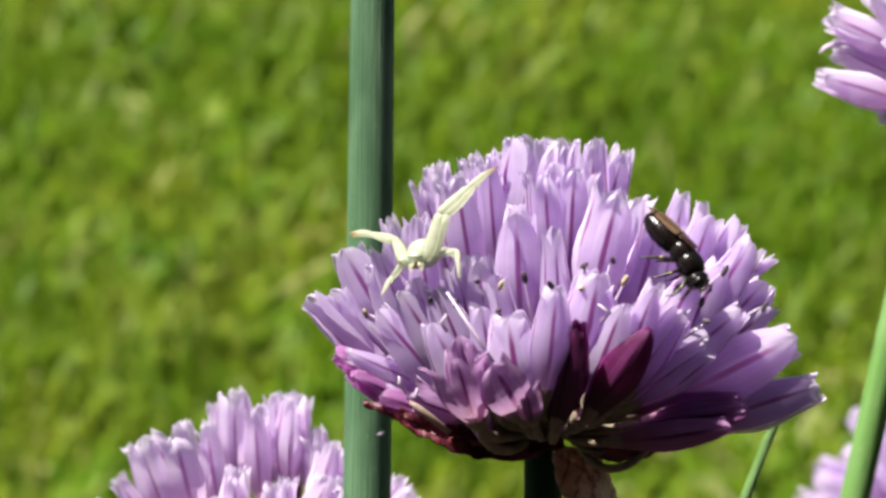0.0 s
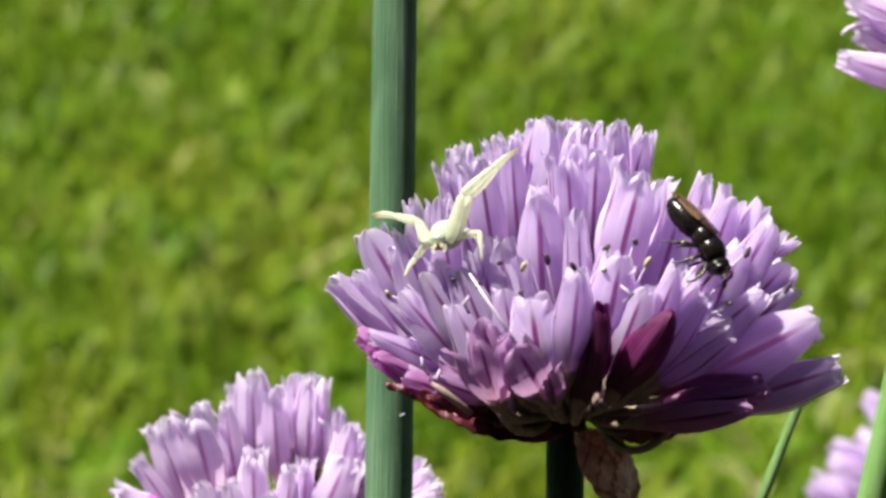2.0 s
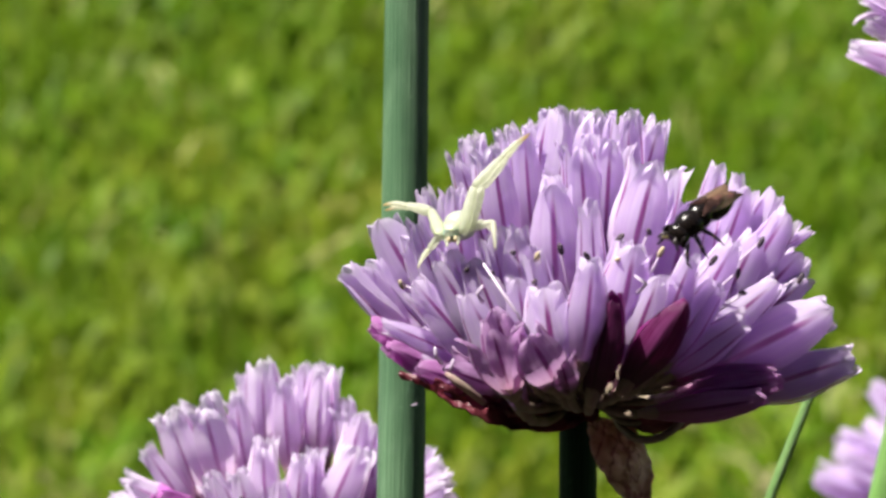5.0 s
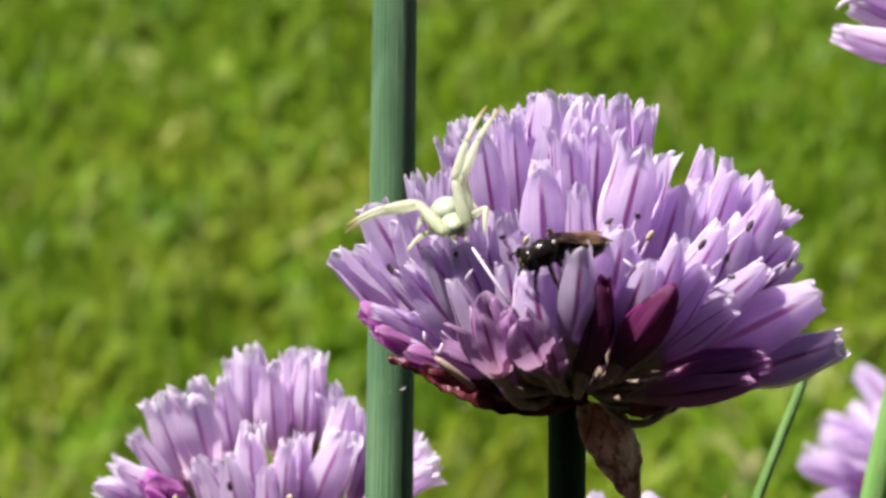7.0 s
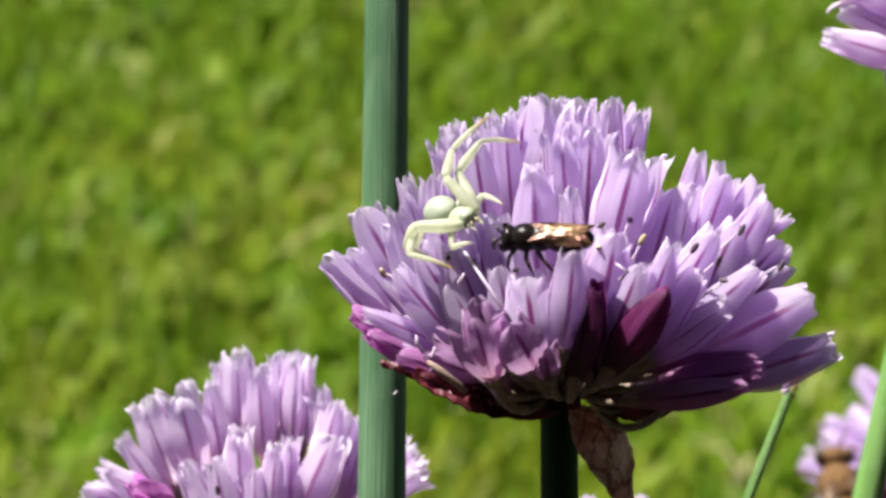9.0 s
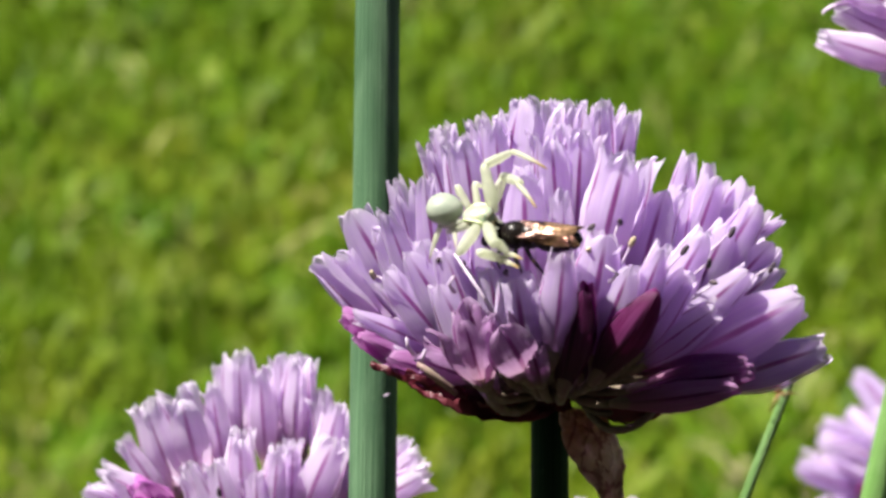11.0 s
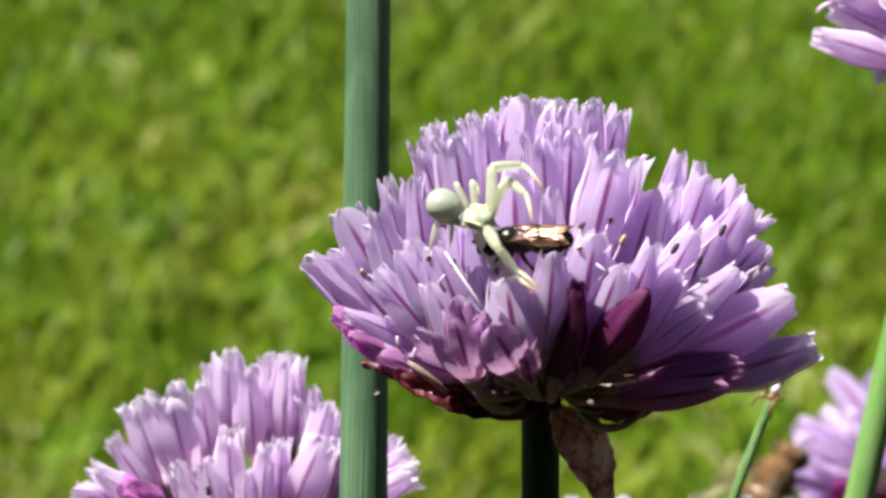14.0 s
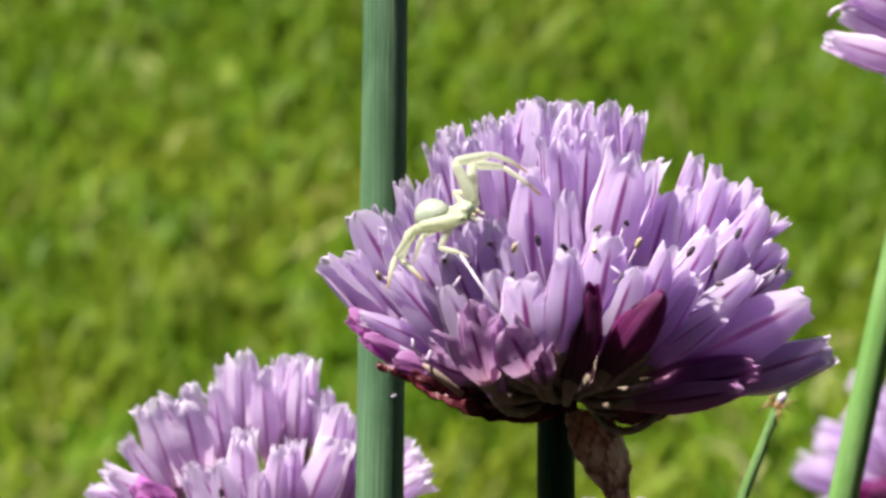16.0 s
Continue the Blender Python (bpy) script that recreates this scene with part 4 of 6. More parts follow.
def wing_material(name, tint, second, rough, alpha):
    k = Nodes(name)
    vein = k.n.new("ShaderNodeTexVoronoi")
    vein.feature = "DISTANCE_TO_EDGE"
    vein.inputs["Scale"].default_value = 900
    k.put(k.stretch(1, 0.45, 1), vein.inputs["Vector"])
    edge = k.range(vein.outputs["Distance"], 0.01, 0.05, 1.0, 0.0)
    hue = k.noise(1100, 2, k.stretch(1, 0.6, 1))
    col = k.mix(k.range(hue, 0.42, 0.6), tint, second)
    # dark patches painted in for the parts of the wing without glint
    no_glint = k.noise(650, 3, k.stretch(1, 0.8, 1))
    col = k.mix(k.range(no_glint, 0.46, 0.60, 0.0, 0.85), col, (0.045, 0.022, 0.016))
    col = k.mix(edge, col, (0.04, 0.02, 0.012))
    k.colour(col, rough, Metallic=0.7, Specular_IOR_Level=0.9, Alpha=alpha)
    k.bump(k.noise(1500, 4, k.stretch(1, 0.4, 1)), 0.9, 0.0004)
    return k.mat


M_WING = wing_material("bee_wing", (0.40, 0.23, 0.13), (0.34, 0.15, 0.12), 0.26, 0.9)
M_WING_PALE = wing_material("honeybee_wing", (0.20, 0.15, 0.10), (0.16, 0.11, 0.08), 0.4, 0.2)


def wing_bm(length, width, side=1, drape=0.0):
    """A wing lying along -y from its root, two skins, hung over the back by a parabola."""
    bm = bmesh.new()
    skins = []
    for skin in (0, 1):
        grid = []
        for j in range(11):
            s = j / 10
            lead = 0.10 * width * math.sin(math.pi * s)
            trail = -width * (math.sin(math.pi * min(1, s ** 0.75)) ** 0.7) * (0.35 + 0.65 * s) - 0.02
            row = []
            for i in range(6):
                q = i / 5
                x = lead + (trail - lead) * q
                z = 0.10 * width * math.sin(math.pi * q) * math.sin(math.pi * s) + 0.03 * math.sin(7 * s + 5 * q) - 0.015 * skin - drape * (x + 0.6) ** 2
                row.append(bm.verts.new((side * x / 1000, -length * s / 1000, z / 1000)))
            grid.append(row)
        skins.append(grid)
    for skin, grid in enumerate(skins):
        for j in range(10):
            for i in range(5):
                quad = [grid[j][i], grid[j][i + 1], grid[j + 1][i + 1], grid[j + 1][i]]
                bm.faces.new(quad if (skin == 1) == (side == 1) else quad[::-1])
    bmesh.ops.remove_doubles(bm, verts=bm.verts, dist=1e-7)
    return bm


def bee_leg(thing, sx, y, z, a, b, mat, size=1.0, band=None):
    """A bent leg out to one side: hip, knee, foot; mm."""
    bm = bmesh.new()
    k = Vector((sx * a[0], a[1], a[2])) * size / 1000
    f = Vector((sx * b[0], b[1], b[2])) * size / 1000
    end = f + Vector((sx * 0.25, -0.15, -0.35)) * size / 1000
    tube(bm, [Vector(), k * 0.5, k, k.lerp(f, 0.5), f, end], [r * size / 1000 for r in (0.12, 0.15, 0.11, 0.12, 0.07, 0.04)], 7)
    leg = part("leg", bm, mat, thing, Matrix.Translation((sx * 0.0004 * size, y * size / 1000, z * size / 1000)))
    if band:
        bm = bmesh.new()
        tube(bm, [k.lerp(f, 0.04), k.lerp(f, 0.13), k.lerp(f, 0.24)], [0.00011 * size, 0.00013 * size, 0.000125 * size], 7)
        part("leg_band", bm, band, leg, None, "pale yellow leg band")


def black_bee():
    thing = new("bee")
    tagged(thing, "small shiny black bee with coppery folded wings", "bee")
    bm = bmesh.new()
    blob(bm, (0, 0.00145, 0), 0.00086, 0.00098, 0.00084, None, 20, 12)
    blob(bm, (0, 0.00055, 0.0), 0.00082, 0.0009, 0.0008, None, 16, 10)
    part("thorax", bm, M_BLACK, thing)
    bm = bmesh.new()
    blob(bm, (0, 0.00245, -0.00012), 0.00082, 0.00052, 0.00072, None, 20, 12)
    head, wings = part("head", bm, M_BLACK, thing), []
    for sx in (-1, 1):
        bm = bmesh.new()
        blob(bm, (0, 0, 0), 0.0002, 0.00026, 0.00048, None, 12, 8)
        part("eye", bm, M_BLACK, head, pose(sx * 0.00068, 0.0027, -0.00005))
        bm = bmesh.new()
        tube(bm, [Vector(p) / 1000 for p in ((sx * 0.2, 2.92, 0.15), (sx * 0.38, 3.15, 0.36), (sx * 0.58, 3.3, 0.14), (sx * 0.72, 3.3, -0.2))],
             [0.00007, 0.00008, 0.0001, 0.00008], 7)
        part("antenna", bm, M_BLACK_LEG, head)
        bm = bmesh.new()
        blob(bm, (0, 0, 0), 0.00012, 0.00006, 0.0002, None, 8, 6)
        part("face_mark", bm, M_YELLOW, head, pose(sx * 0.00035, 0.003, -0.0002), "pale yellow face mark")
        bm = bmesh.new()
        blob(bm, (0, 0, 0), 0.00005, 0.00009, 0.00007, None, 8, 6)
        part("shoulder_mark", bm, M_YELLOW, thing, pose(sx * 0.00072, 0.0012, 0.00025), "yellow spot by the wing root")
        wings.append(part("wing", wing_bm(3.9, 1.25, sx, 0.5), M_WING, thing, pose(sx * 0.0006, 0.0011, 0.00088, 3, 0, sx)))
        wings.append(part("hind_wing", wing_bm(2.8, 1.0, sx, 0.5), M_WING, thing, pose(sx * 0.0006, 0.0007, 0.00083, 3, 0, sx * 2)))
        bee_leg(thing, sx, 2.0, -0.5, (0.45, 0.5, -0.35), (0.7, 0.7, -1.1), M_BLACK_LEG, 1.0, M_YELLOW)
        bee_leg(thing, sx, 1.4, -0.55, (0.6, 0.1, -0.4), (0.85, -0.1, -1.25), M_BLACK_LEG, 1.0, M_YELLOW)
        bee_leg(thing, sx, 0.9, -0.55, (0.6, -0.45, -0.4), (0.9, -0.95, -1.2), M_BLACK_LEG, 1.0, M_YELLOW)
    bm = bmesh.new()
    blob(bm, (0, -0.00155, -0.0001), 0.00084, 0.0017, 0.0008, None, 22, 18)
    for v in bm.verts:
        # six rings with a step between them
        s = (-v.co.y) / 0.0032
        f = 1 - 0.05 * math.cos(s * 6 * 2 * math.pi)
        v.co.x *= f
        v.co.z *= f
    gaster = part("abdomen", bm, M_BLACK, thing, pose(0, 0.00055, 0.0001))
    return thing, gaster, wings


small_bee, gaster, wings = black_bee()


def brown_bee():
    thing = new("honeybee")
    tagged(thing, "furry brown honeybee with clear wings", "bee")
    bm = bmesh.new()
    blob(bm, (0, 0.0022, 0), 0.0021, 0.0023, 0.0020, None, 26, 18)
    for v in bm.verts:
        v.co += v.co.normalized() * 0.00035 * noise.noise(v.co * 2600)
    part("thorax", bm, M_FUR, thing)
    bm = bmesh.new()
    blob(bm, (0, 0.0052, -0.0003), 0.0018, 0.0011, 0.0017, None, 20, 12)
    head = part("head", bm, M_FUR, thing)
    for i in range(5):
        bm = bmesh.new()
        r = (1.95, 2.25, 2.2, 1.85, 1.2)[i]
        tube(bm, [Vector((0, y / 1000, -0.0002 - 0.0002 * i)) for y in (0.4 - 1.35 * i, -0.1 - 1.35 * i, -0.75 - 1.35 * i, -1.2 - 1.35 * i)],
             [r * k / 1000 for k in (0.86, 1.0, 0.98, 0.8)], 18)
        part("abdomen_ring", bm, M_AMBER if i % 2 == 0 else M_STRIPE, thing, None, "amber ring" if i % 2 == 0 else "dark ring")
    for sx in (-1, 1):
        bm = bmesh.new()
        blob(bm, (0, 0, 0), 0.0005, 0.0007, 0.0012, None, 12, 8)
        part("eye", bm, M_STRIPE, head, pose(sx * 0.0015, 0.0054, 0))
        bm = bmesh.new()
        tube(bm, [Vector(p) / 1000 for p in ((sx * 0.4, 6.0, 0.3), (sx * 0.9, 6.8, 0.9), (sx * 1.5, 7.9, 0.4))], [0.00014, 0.00014, 0.00012], 7)
        part("antenna", bm, M_STRIPE, head)
        part("wing", wing_bm(8.5, 2.9, sx), M_WING_PALE, thing, pose(sx * 0.001, 0.0026, 0.0019, -8, sx * 18, sx * 24))
        for y, b in ((3.6, 0.9), (2.2, 0.0), (1.0, -1.2)):
            bee_leg(thing, sx, y / 2.2, -0.6, (0.7, b * 0.4, -0.3), (1.0, b, -1.3), M_STRIPE, 2.2)
    return thing


honeybee = brown_bee()


# ---------------------------------------------------------------- tiny spider
def small_spider():
    thing = new("tiny_spider")
    tagged(thing, "tiny brown spider with a white abdomen climbing a stalk", "spider")
    bm = bmesh.new()
    blob(bm, (0, -0.0003, 0.0002), 0.0003, 0.00046, 0.0003, None, 14, 10)
    part("abdomen", bm, M_FILAMENT, thing, label="white abdomen")
    bm = bmesh.new()
    blob(bm, (0, 0.00035, 0.0001), 0.0003, 0.00034, 0.00024, None, 12, 8)
    part("cephalothorax", bm, M_AMBER, thing)
    for sx in (-1, 1):
        for i, y in enumerate((1.0, 0.4, -0.35, -0.9)):
            bm = bmesh.new()
            tube(bm, [Vector(p) / 1000 for p in ((sx * 0.2, 0.4 + y * 0.1, 0.05), (sx * 0.7, 0.4 + y * 0.6, 0.45), (sx * 1.0, 0.4 + y * 1.3, -0.1))], [0.00009, 0.00008, 0.00004], 6)
            part("leg", bm, M_AMBER, thing)
    return thing


tiny_spider = small_spider()


# ---------------------------------------------------------------- what moves
def sway(thing, leans):
    """The wind leans a whole plant about its foot, in degrees to the side."""
    x, y, z = thing.location
    walk(thing, [(t, pose(x, y, z, 0, a, 0)) for t, a in leans])


def motions():
    walk(spider, [
        (0.00, pose(-0.00840, -0.00758, 0.31375, 2.5, 10.0, 172.4)),
        (4.30, pose(-0.00840, -0.00758, 0.31375, 2.5, 10.0, 172.4)),
        (6.50, pose(-0.00840, -0.00844, 0.31331, -10.1, 9.5, 170.2)),
        (7.00, pose(-0.00778, -0.00883, 0.31347, -12.9, 17.3, -170.1)),
        (7.50, pose(-0.00753, -0.00929, 0.31335, -14.0, 22.5, -165.0)),
        (8.00, pose(-0.00735, -0.00926, 0.31347, -5.3, 24.0, -155.4)),
        (8.50, pose(-0.00703, -0.00892, 0.31384, 3.8, 23.9, -145.6)),
        (9.00, pose(-0.00682, -0.00863, 0.31411, 7.2, 24.4, -140.7)),
        (11.50, pose(-0.00516, -0.01010, 0.31469, -5.2, 17.7, -111.1)),
        (12.50, pose(-0.00508, -0.01015, 0.31469, -15.8, 17.5, -112.6)),
        (14.00, pose(-0.00487, -0.01038, 0.31462, -11.8, 17.8, -109.8)),
        (14.50, pose(-0.00557, -0.00965, 0.31478, -17.4, 17.4, -113.7)),
        (14.80, pose(-0.00664, -0.00806, 0.31448, 23.1, 19.6, -113.4)),
        (15.00, pose(-0.00659, -0.00827, 0.31440, 23.1, 19.7, -109.7)),
        (16.00, pose(-0.00668, -0.00824, 0.31438, 20.4, 19.3, -119.4))])
    walk(limbs["R1"][0], [
        (0.00, pose(-0.00062, 0.00085, -0.00005, 35.2, 0.0, -36.2)),
        (4.30, pose(-0.00062, 0.00085, -0.00005, 35.2, 0.0, -36.2)),
        (6.50, pose(-0.00062, 0.00085, -0.00005, 39.1, -0.0, -11.9)),
        (7.00, pose(-0.00062, 0.00085, -0.00005, 42.9, -0.0, -7.8)),
        (7.50, pose(-0.00062, 0.00085, -0.00005, 46.2, -0.0, -3.2)),
        (8.00, pose(-0.00062, 0.00085, -0.00005, 44.6, -0.0, 8.7)),
        (8.50, pose(-0.00062, 0.00085, -0.00005, 39.0, -0.0, -1.4)),
        (9.00, pose(-0.00062, 0.00085, -0.00005, 42.4, -0.0, -3.1)),
        (11.50, pose(-0.00062, 0.00085, -0.00005, 46.7, -0.0, -77.1)),
        (12.50, pose(-0.00062, 0.00085, -0.00005, 52.2, -0.0, -97.6)),
        (14.00, pose(-0.00062, 0.00085, -0.00005, 49.1, 0.0, -64.1)),
        (14.50, pose(-0.00062, 0.00085, -0.00005, 50.3, -0.0, -67.1)),
        (14.80, pose(-0.00062, 0.00085, -0.00005, 39.3, -0.0, -63.7)),
        (15.00, pose(-0.00062, 0.00085, -0.00005, 42.5, -0.0, -61.6)),
        (16.00, pose(-0.00062, 0.00085, -0.00005, 31.5, 0.0, -51.4))])
    walk(limbs["R1"][1], [
        (0.00, pose(-0.00162, -0.00052, 0.00236, 61.8, 0.0, -59.9)),
        (4.30, pose(-0.00162, -0.00052, 0.00236, 61.8, 0.0, -59.9)),
        (6.50, pose(-0.00100, -0.00097, 0.00224, 50.9, -0.0, -36.3)),
        (7.00, pose(-0.00089, -0.00114, 0.00211, 53.4, 0.0, -46.9)),
        (7.50, pose(-0.00074, -0.00128, 0.00199, 50.6, -0.0, -36.5)),
        (8.00, pose(-0.00031, -0.00120, 0.00205, 47.4, 0.0, -49.1)),
        (8.50, pose(-0.00067, -0.00101, 0.00224, 64.8, 0.0, -52.6)),
        (9.00, pose(-0.00073, -0.00114, 0.00213, 78.7, -0.0, -55.7)),
        (11.50, pose(-0.00271, 0.00037, 0.00197, 107.2, -0.0, -119.8)),
        (12.50, pose(-0.00293, 0.00116, 0.00176, 128.6, -0.0, -118.5)),
        (14.00, pose(-0.00262, -0.00012, 0.00188, 105.3, -0.0, -126.3)),
        (14.50, pose(-0.00271, -0.00003, 0.00183, 107.7, -0.0, -139.5)),
        (14.80, pose(-0.00229, 0.00002, 0.00223, 122.3, 0.0, -113.0)),
        (15.00, pose(-0.00237, -0.00010, 0.00212, 119.2, -0.0, -113.4)),
        (16.00, pose(-0.00183, -0.00011, 0.00246, 112.3, -0.0, -123.2))])
    walk(limbs["R1"][2], [
        (0.00, pose(-0.00346, -0.00158, 0.00349, 82.2, 0.0, -31.5)),
        (4.30, pose(-0.00346, -0.00158, 0.00349, 82.2, 0.0, -31.5)),
        (6.50, pose(-0.00211, -0.00247, 0.00375, 59.3, -0.0, -45.6)),
        (7.00, pose(-0.00230, -0.00246, 0.00354, 78.3, -0.0, -44.0)),
        (7.50, pose(-0.00184, -0.00277, 0.00351, 72.9, 0.0, -43.2)),
        (8.00, pose(-0.00164, -0.00235, 0.00368, 69.7, 0.0, -48.8)),
        (8.50, pose(-0.00239, -0.00233, 0.00326, 81.9, -0.0, -73.7)),
        (9.00, pose(-0.00267, -0.00246, 0.00260, 80.3, -0.0, -101.8)),
        (11.50, pose(-0.00470, 0.00151, 0.00126, 88.3, -0.0, 140.2)),
        (12.50, pose(-0.00458, 0.00205, 0.00026, 58.6, -0.0, 119.7)),
        (14.00, pose(-0.00449, 0.00125, 0.00125, 83.0, 0.0, 132.7)),
        (14.50, pose(-0.00420, 0.00171, 0.00110, 122.4, -0.0, 141.9)),
        (14.80, pose(-0.00416, 0.00082, 0.00095, 134.3, -0.0, 163.7)),
        (15.00, pose(-0.00430, 0.00073, 0.00095, 134.0, -0.0, 168.5)),
        (16.00, pose(-0.00369, 0.00110, 0.00155, 146.8, -0.0, -106.4))])
    walk(limbs["R2"][0], [
        (0.00, pose(-0.00085, 0.00035, -0.00008, 45.2, -0.0, -29.3)),
        (4.30, pose(-0.00085, 0.00035, -0.00008, 45.2, -0.0, -29.3)),
        (6.50, pose(-0.00085, 0.00035, -0.00008, 41.7, -0.0, -19.9)),
        (7.00, pose(-0.00085, 0.00035, -0.00008, 52.0, -0.0, -16.8)),
        (7.50, pose(-0.00085, 0.00035, -0.00008, 46.1, 0.0, -8.5)),
        (8.00, pose(-0.00085, 0.00035, -0.00008, 55.6, -0.0, -7.0)),
        (8.50, pose(-0.00085, 0.00035, -0.00008, 48.3, -0.0, -20.6)),
        (9.00, pose(-0.00085, 0.00035, -0.00008, 57.3, -0.0, -28.0)),
        (11.50, pose(-0.00085, 0.00035, -0.00008, 80.3, 0.0, -98.5)),
        (12.50, pose(-0.00085, 0.00035, -0.00008, 66.2, -0.0, -106.3)),
        (14.00, pose(-0.00085, 0.00035, -0.00008, 80.4, -0.0, -96.9)),
        (14.50, pose(-0.00085, 0.00035, -0.00008, 81.8, -0.0, -105.9)),
        (14.80, pose(-0.00085, 0.00035, -0.00008, 75.6, 0.0, -83.2)),
        (15.00, pose(-0.00085, 0.00035, -0.00008, 78.4, 0.0, -83.1)),
        (16.00, pose(-0.00085, 0.00035, -0.00008, 61.0, -0.0, -74.4))])
    walk(limbs["R2"][1], [
        (0.00, pose(-0.00187, -0.00147, 0.00200, 60.6, -0.0, -55.5)),
        (4.30, pose(-0.00187, -0.00147, 0.00200, 60.6, -0.0, -55.5)),
        (6.50, pose(-0.00152, -0.00150, 0.00212, 48.9, -0.0, -33.7)),
        (7.00, pose(-0.00152, -0.00188, 0.00174, 65.4, -0.0, -44.9)),
        (7.50, pose(-0.00116, -0.00175, 0.00196, 56.2, 0.0, -49.5)),
        (8.00, pose(-0.00115, -0.00207, 0.00158, 56.1, 0.0, -53.0)),
        (8.50, pose(-0.00163, -0.00171, 0.00188, 68.1, -0.0, -72.6)),
        (9.00, pose(-0.00201, -0.00184, 0.00151, 73.6, -0.0, -90.1)),
        (11.50, pose(-0.00373, 0.00078, 0.00042, 78.3, 0.0, 132.3)),
        (12.50, pose(-0.00344, 0.00111, 0.00111, 94.0, 0.0, 133.5)),
        (14.00, pose(-0.00374, 0.00070, 0.00041, 74.6, 0.0, 134.2)),
        (14.50, pose(-0.00366, 0.00115, 0.00034, 87.6, 0.0, 134.1)),
        (14.80, pose(-0.00369, 0.00001, 0.00065, 96.8, 0.0, 164.2)),
        (15.00, pose(-0.00372, 0.00000, 0.00051, 91.0, -0.0, 159.8)),
        (16.00, pose(-0.00334, -0.00034, 0.00135, 129.2, -0.0, -103.7))])
    walk(limbs["R2"][2], [
        (0.00, pose(-0.00360, -0.00266, 0.00318, 83.2, 0.0, -20.3)),
        (4.30, pose(-0.00360, -0.00266, 0.00318, 83.2, 0.0, -20.3)),
        (6.50, pose(-0.00252, -0.00300, 0.00370, 74.4, 0.0, -27.5)),
        (7.00, pose(-0.00306, -0.00342, 0.00273, 82.0, -0.0, -47.1)),
        (7.50, pose(-0.00268, -0.00305, 0.00330, 87.4, 0.0, -41.7)),
        (8.00, pose(-0.00274, -0.00326, 0.00292, 81.9, -0.0, -49.2)),
        (8.50, pose(-0.00375, -0.00238, 0.00278, 107.7, 0.0, -83.3)),
        (9.00, pose(-0.00432, -0.00184, 0.00219, 126.0, -0.0, -92.6)),
        (11.50, pose(-0.00199, 0.00236, 0.00090, 85.1, -0.0, 118.9)),
        (12.50, pose(-0.00171, 0.00275, 0.00094, 76.6, -0.0, 112.2)),
        (14.00, pose(-0.00208, 0.00231, 0.00105, 85.6, 0.0, 113.9)),
        (14.50, pose(-0.00194, 0.00282, 0.00044, 75.7, 0.0, 116.3)),
        (14.80, pose(-0.00304, 0.00230, 0.00037, 143.3, -0.0, 157.2)),
        (15.00, pose(-0.00289, 0.00226, 0.00047, 141.6, -0.0, 152.6)),
        (16.00, pose(-0.00514, 0.00009, -0.00017, 140.9, -0.0, 171.9))])
    walk(limbs["L1"][0], [
        (0.00, pose(0.00062, 0.00085, -0.00005, 74.7, -0.0, 18.2)),
        (4.30, pose(0.00062, 0.00085, -0.00005, 74.7, -0.0, 18.2)),
        (6.50, pose(0.00062, 0.00085, -0.00005, 60.2, 0.0, 18.3)),
        (7.00, pose(0.00062, 0.00085, -0.00005, 67.0, -0.0, 19.3)),
        (7.50, pose(0.00062, 0.00085, -0.00005, 75.1, 0.0, 27.0)),
        (8.00, pose(0.00062, 0.00085, -0.00005, 81.8, -0.0, 32.3)),
        (8.50, pose(0.00062, 0.00085, -0.00005, 72.1, -0.0, 44.4)),
        (9.00, pose(0.00062, 0.00085, -0.00005, 71.9, -0.0, 41.1)),
        (11.50, pose(0.00062, 0.00085, -0.00005, 81.7, -0.0, 129.4)),
        (12.50, pose(0.00062, 0.00085, -0.00005, 74.4, 0.0, 119.9)),
        (14.00, pose(0.00062, 0.00085, -0.00005, 74.4, 0.0, 119.9)),
        (14.50, pose(0.00062, 0.00085, -0.00005, 70.4, 0.0, 126.1)),
        (14.80, pose(0.00062, 0.00085, -0.00005, 79.3, -0.0, 23.1)),
        (15.00, pose(0.00062, 0.00085, -0.00005, 79.2, -0.0, 19.1)),
        (16.00, pose(0.00062, 0.00085, -0.00005, 75.8, -0.0, 26.1))])
    walk(limbs["L1"][1], [
        (0.00, pose(0.00151, -0.00185, 0.00073, 85.5, -0.0, 44.5)),
        (4.30, pose(0.00151, -0.00185, 0.00073, 85.5, -0.0, 44.5)),
        (6.50, pose(0.00143, -0.00158, 0.00142, 91.5, -0.0, 60.3)),
        (7.00, pose(0.00152, -0.00171, 0.00110, 99.9, -0.0, 53.2)),
        (7.50, pose(0.00191, -0.00169, 0.00071, 108.1, -0.0, 50.0)),
        (8.00, pose(0.00218, -0.00162, 0.00037, 115.3, -0.0, 26.5)),
        (8.50, pose(0.00258, -0.00115, 0.00086, 118.5, -0.0, 35.5)),
        (9.00, pose(0.00246, -0.00126, 0.00086, 133.3, -0.0, 10.0)),
        (11.50, pose(0.00288, 0.00270, 0.00038, 141.2, 0.0, -102.8)),
        (12.50, pose(0.00308, 0.00227, 0.00074, 145.0, 0.0, -138.7)),
        (14.00, pose(0.00308, 0.00227, 0.00074, 145.0, 0.0, -138.7)),
        (14.50, pose(0.00286, 0.00249, 0.00094, 139.1, -0.0, -152.5)),
        (14.80, pose(0.00176, -0.00182, 0.00050, 130.0, 0.0, 24.6)),
        (15.00, pose(0.00157, -0.00189, 0.00051, 125.9, -0.0, 18.0)),
        (16.00, pose(0.00188, -0.00172, 0.00068, 118.8, 0.0, 31.2))])
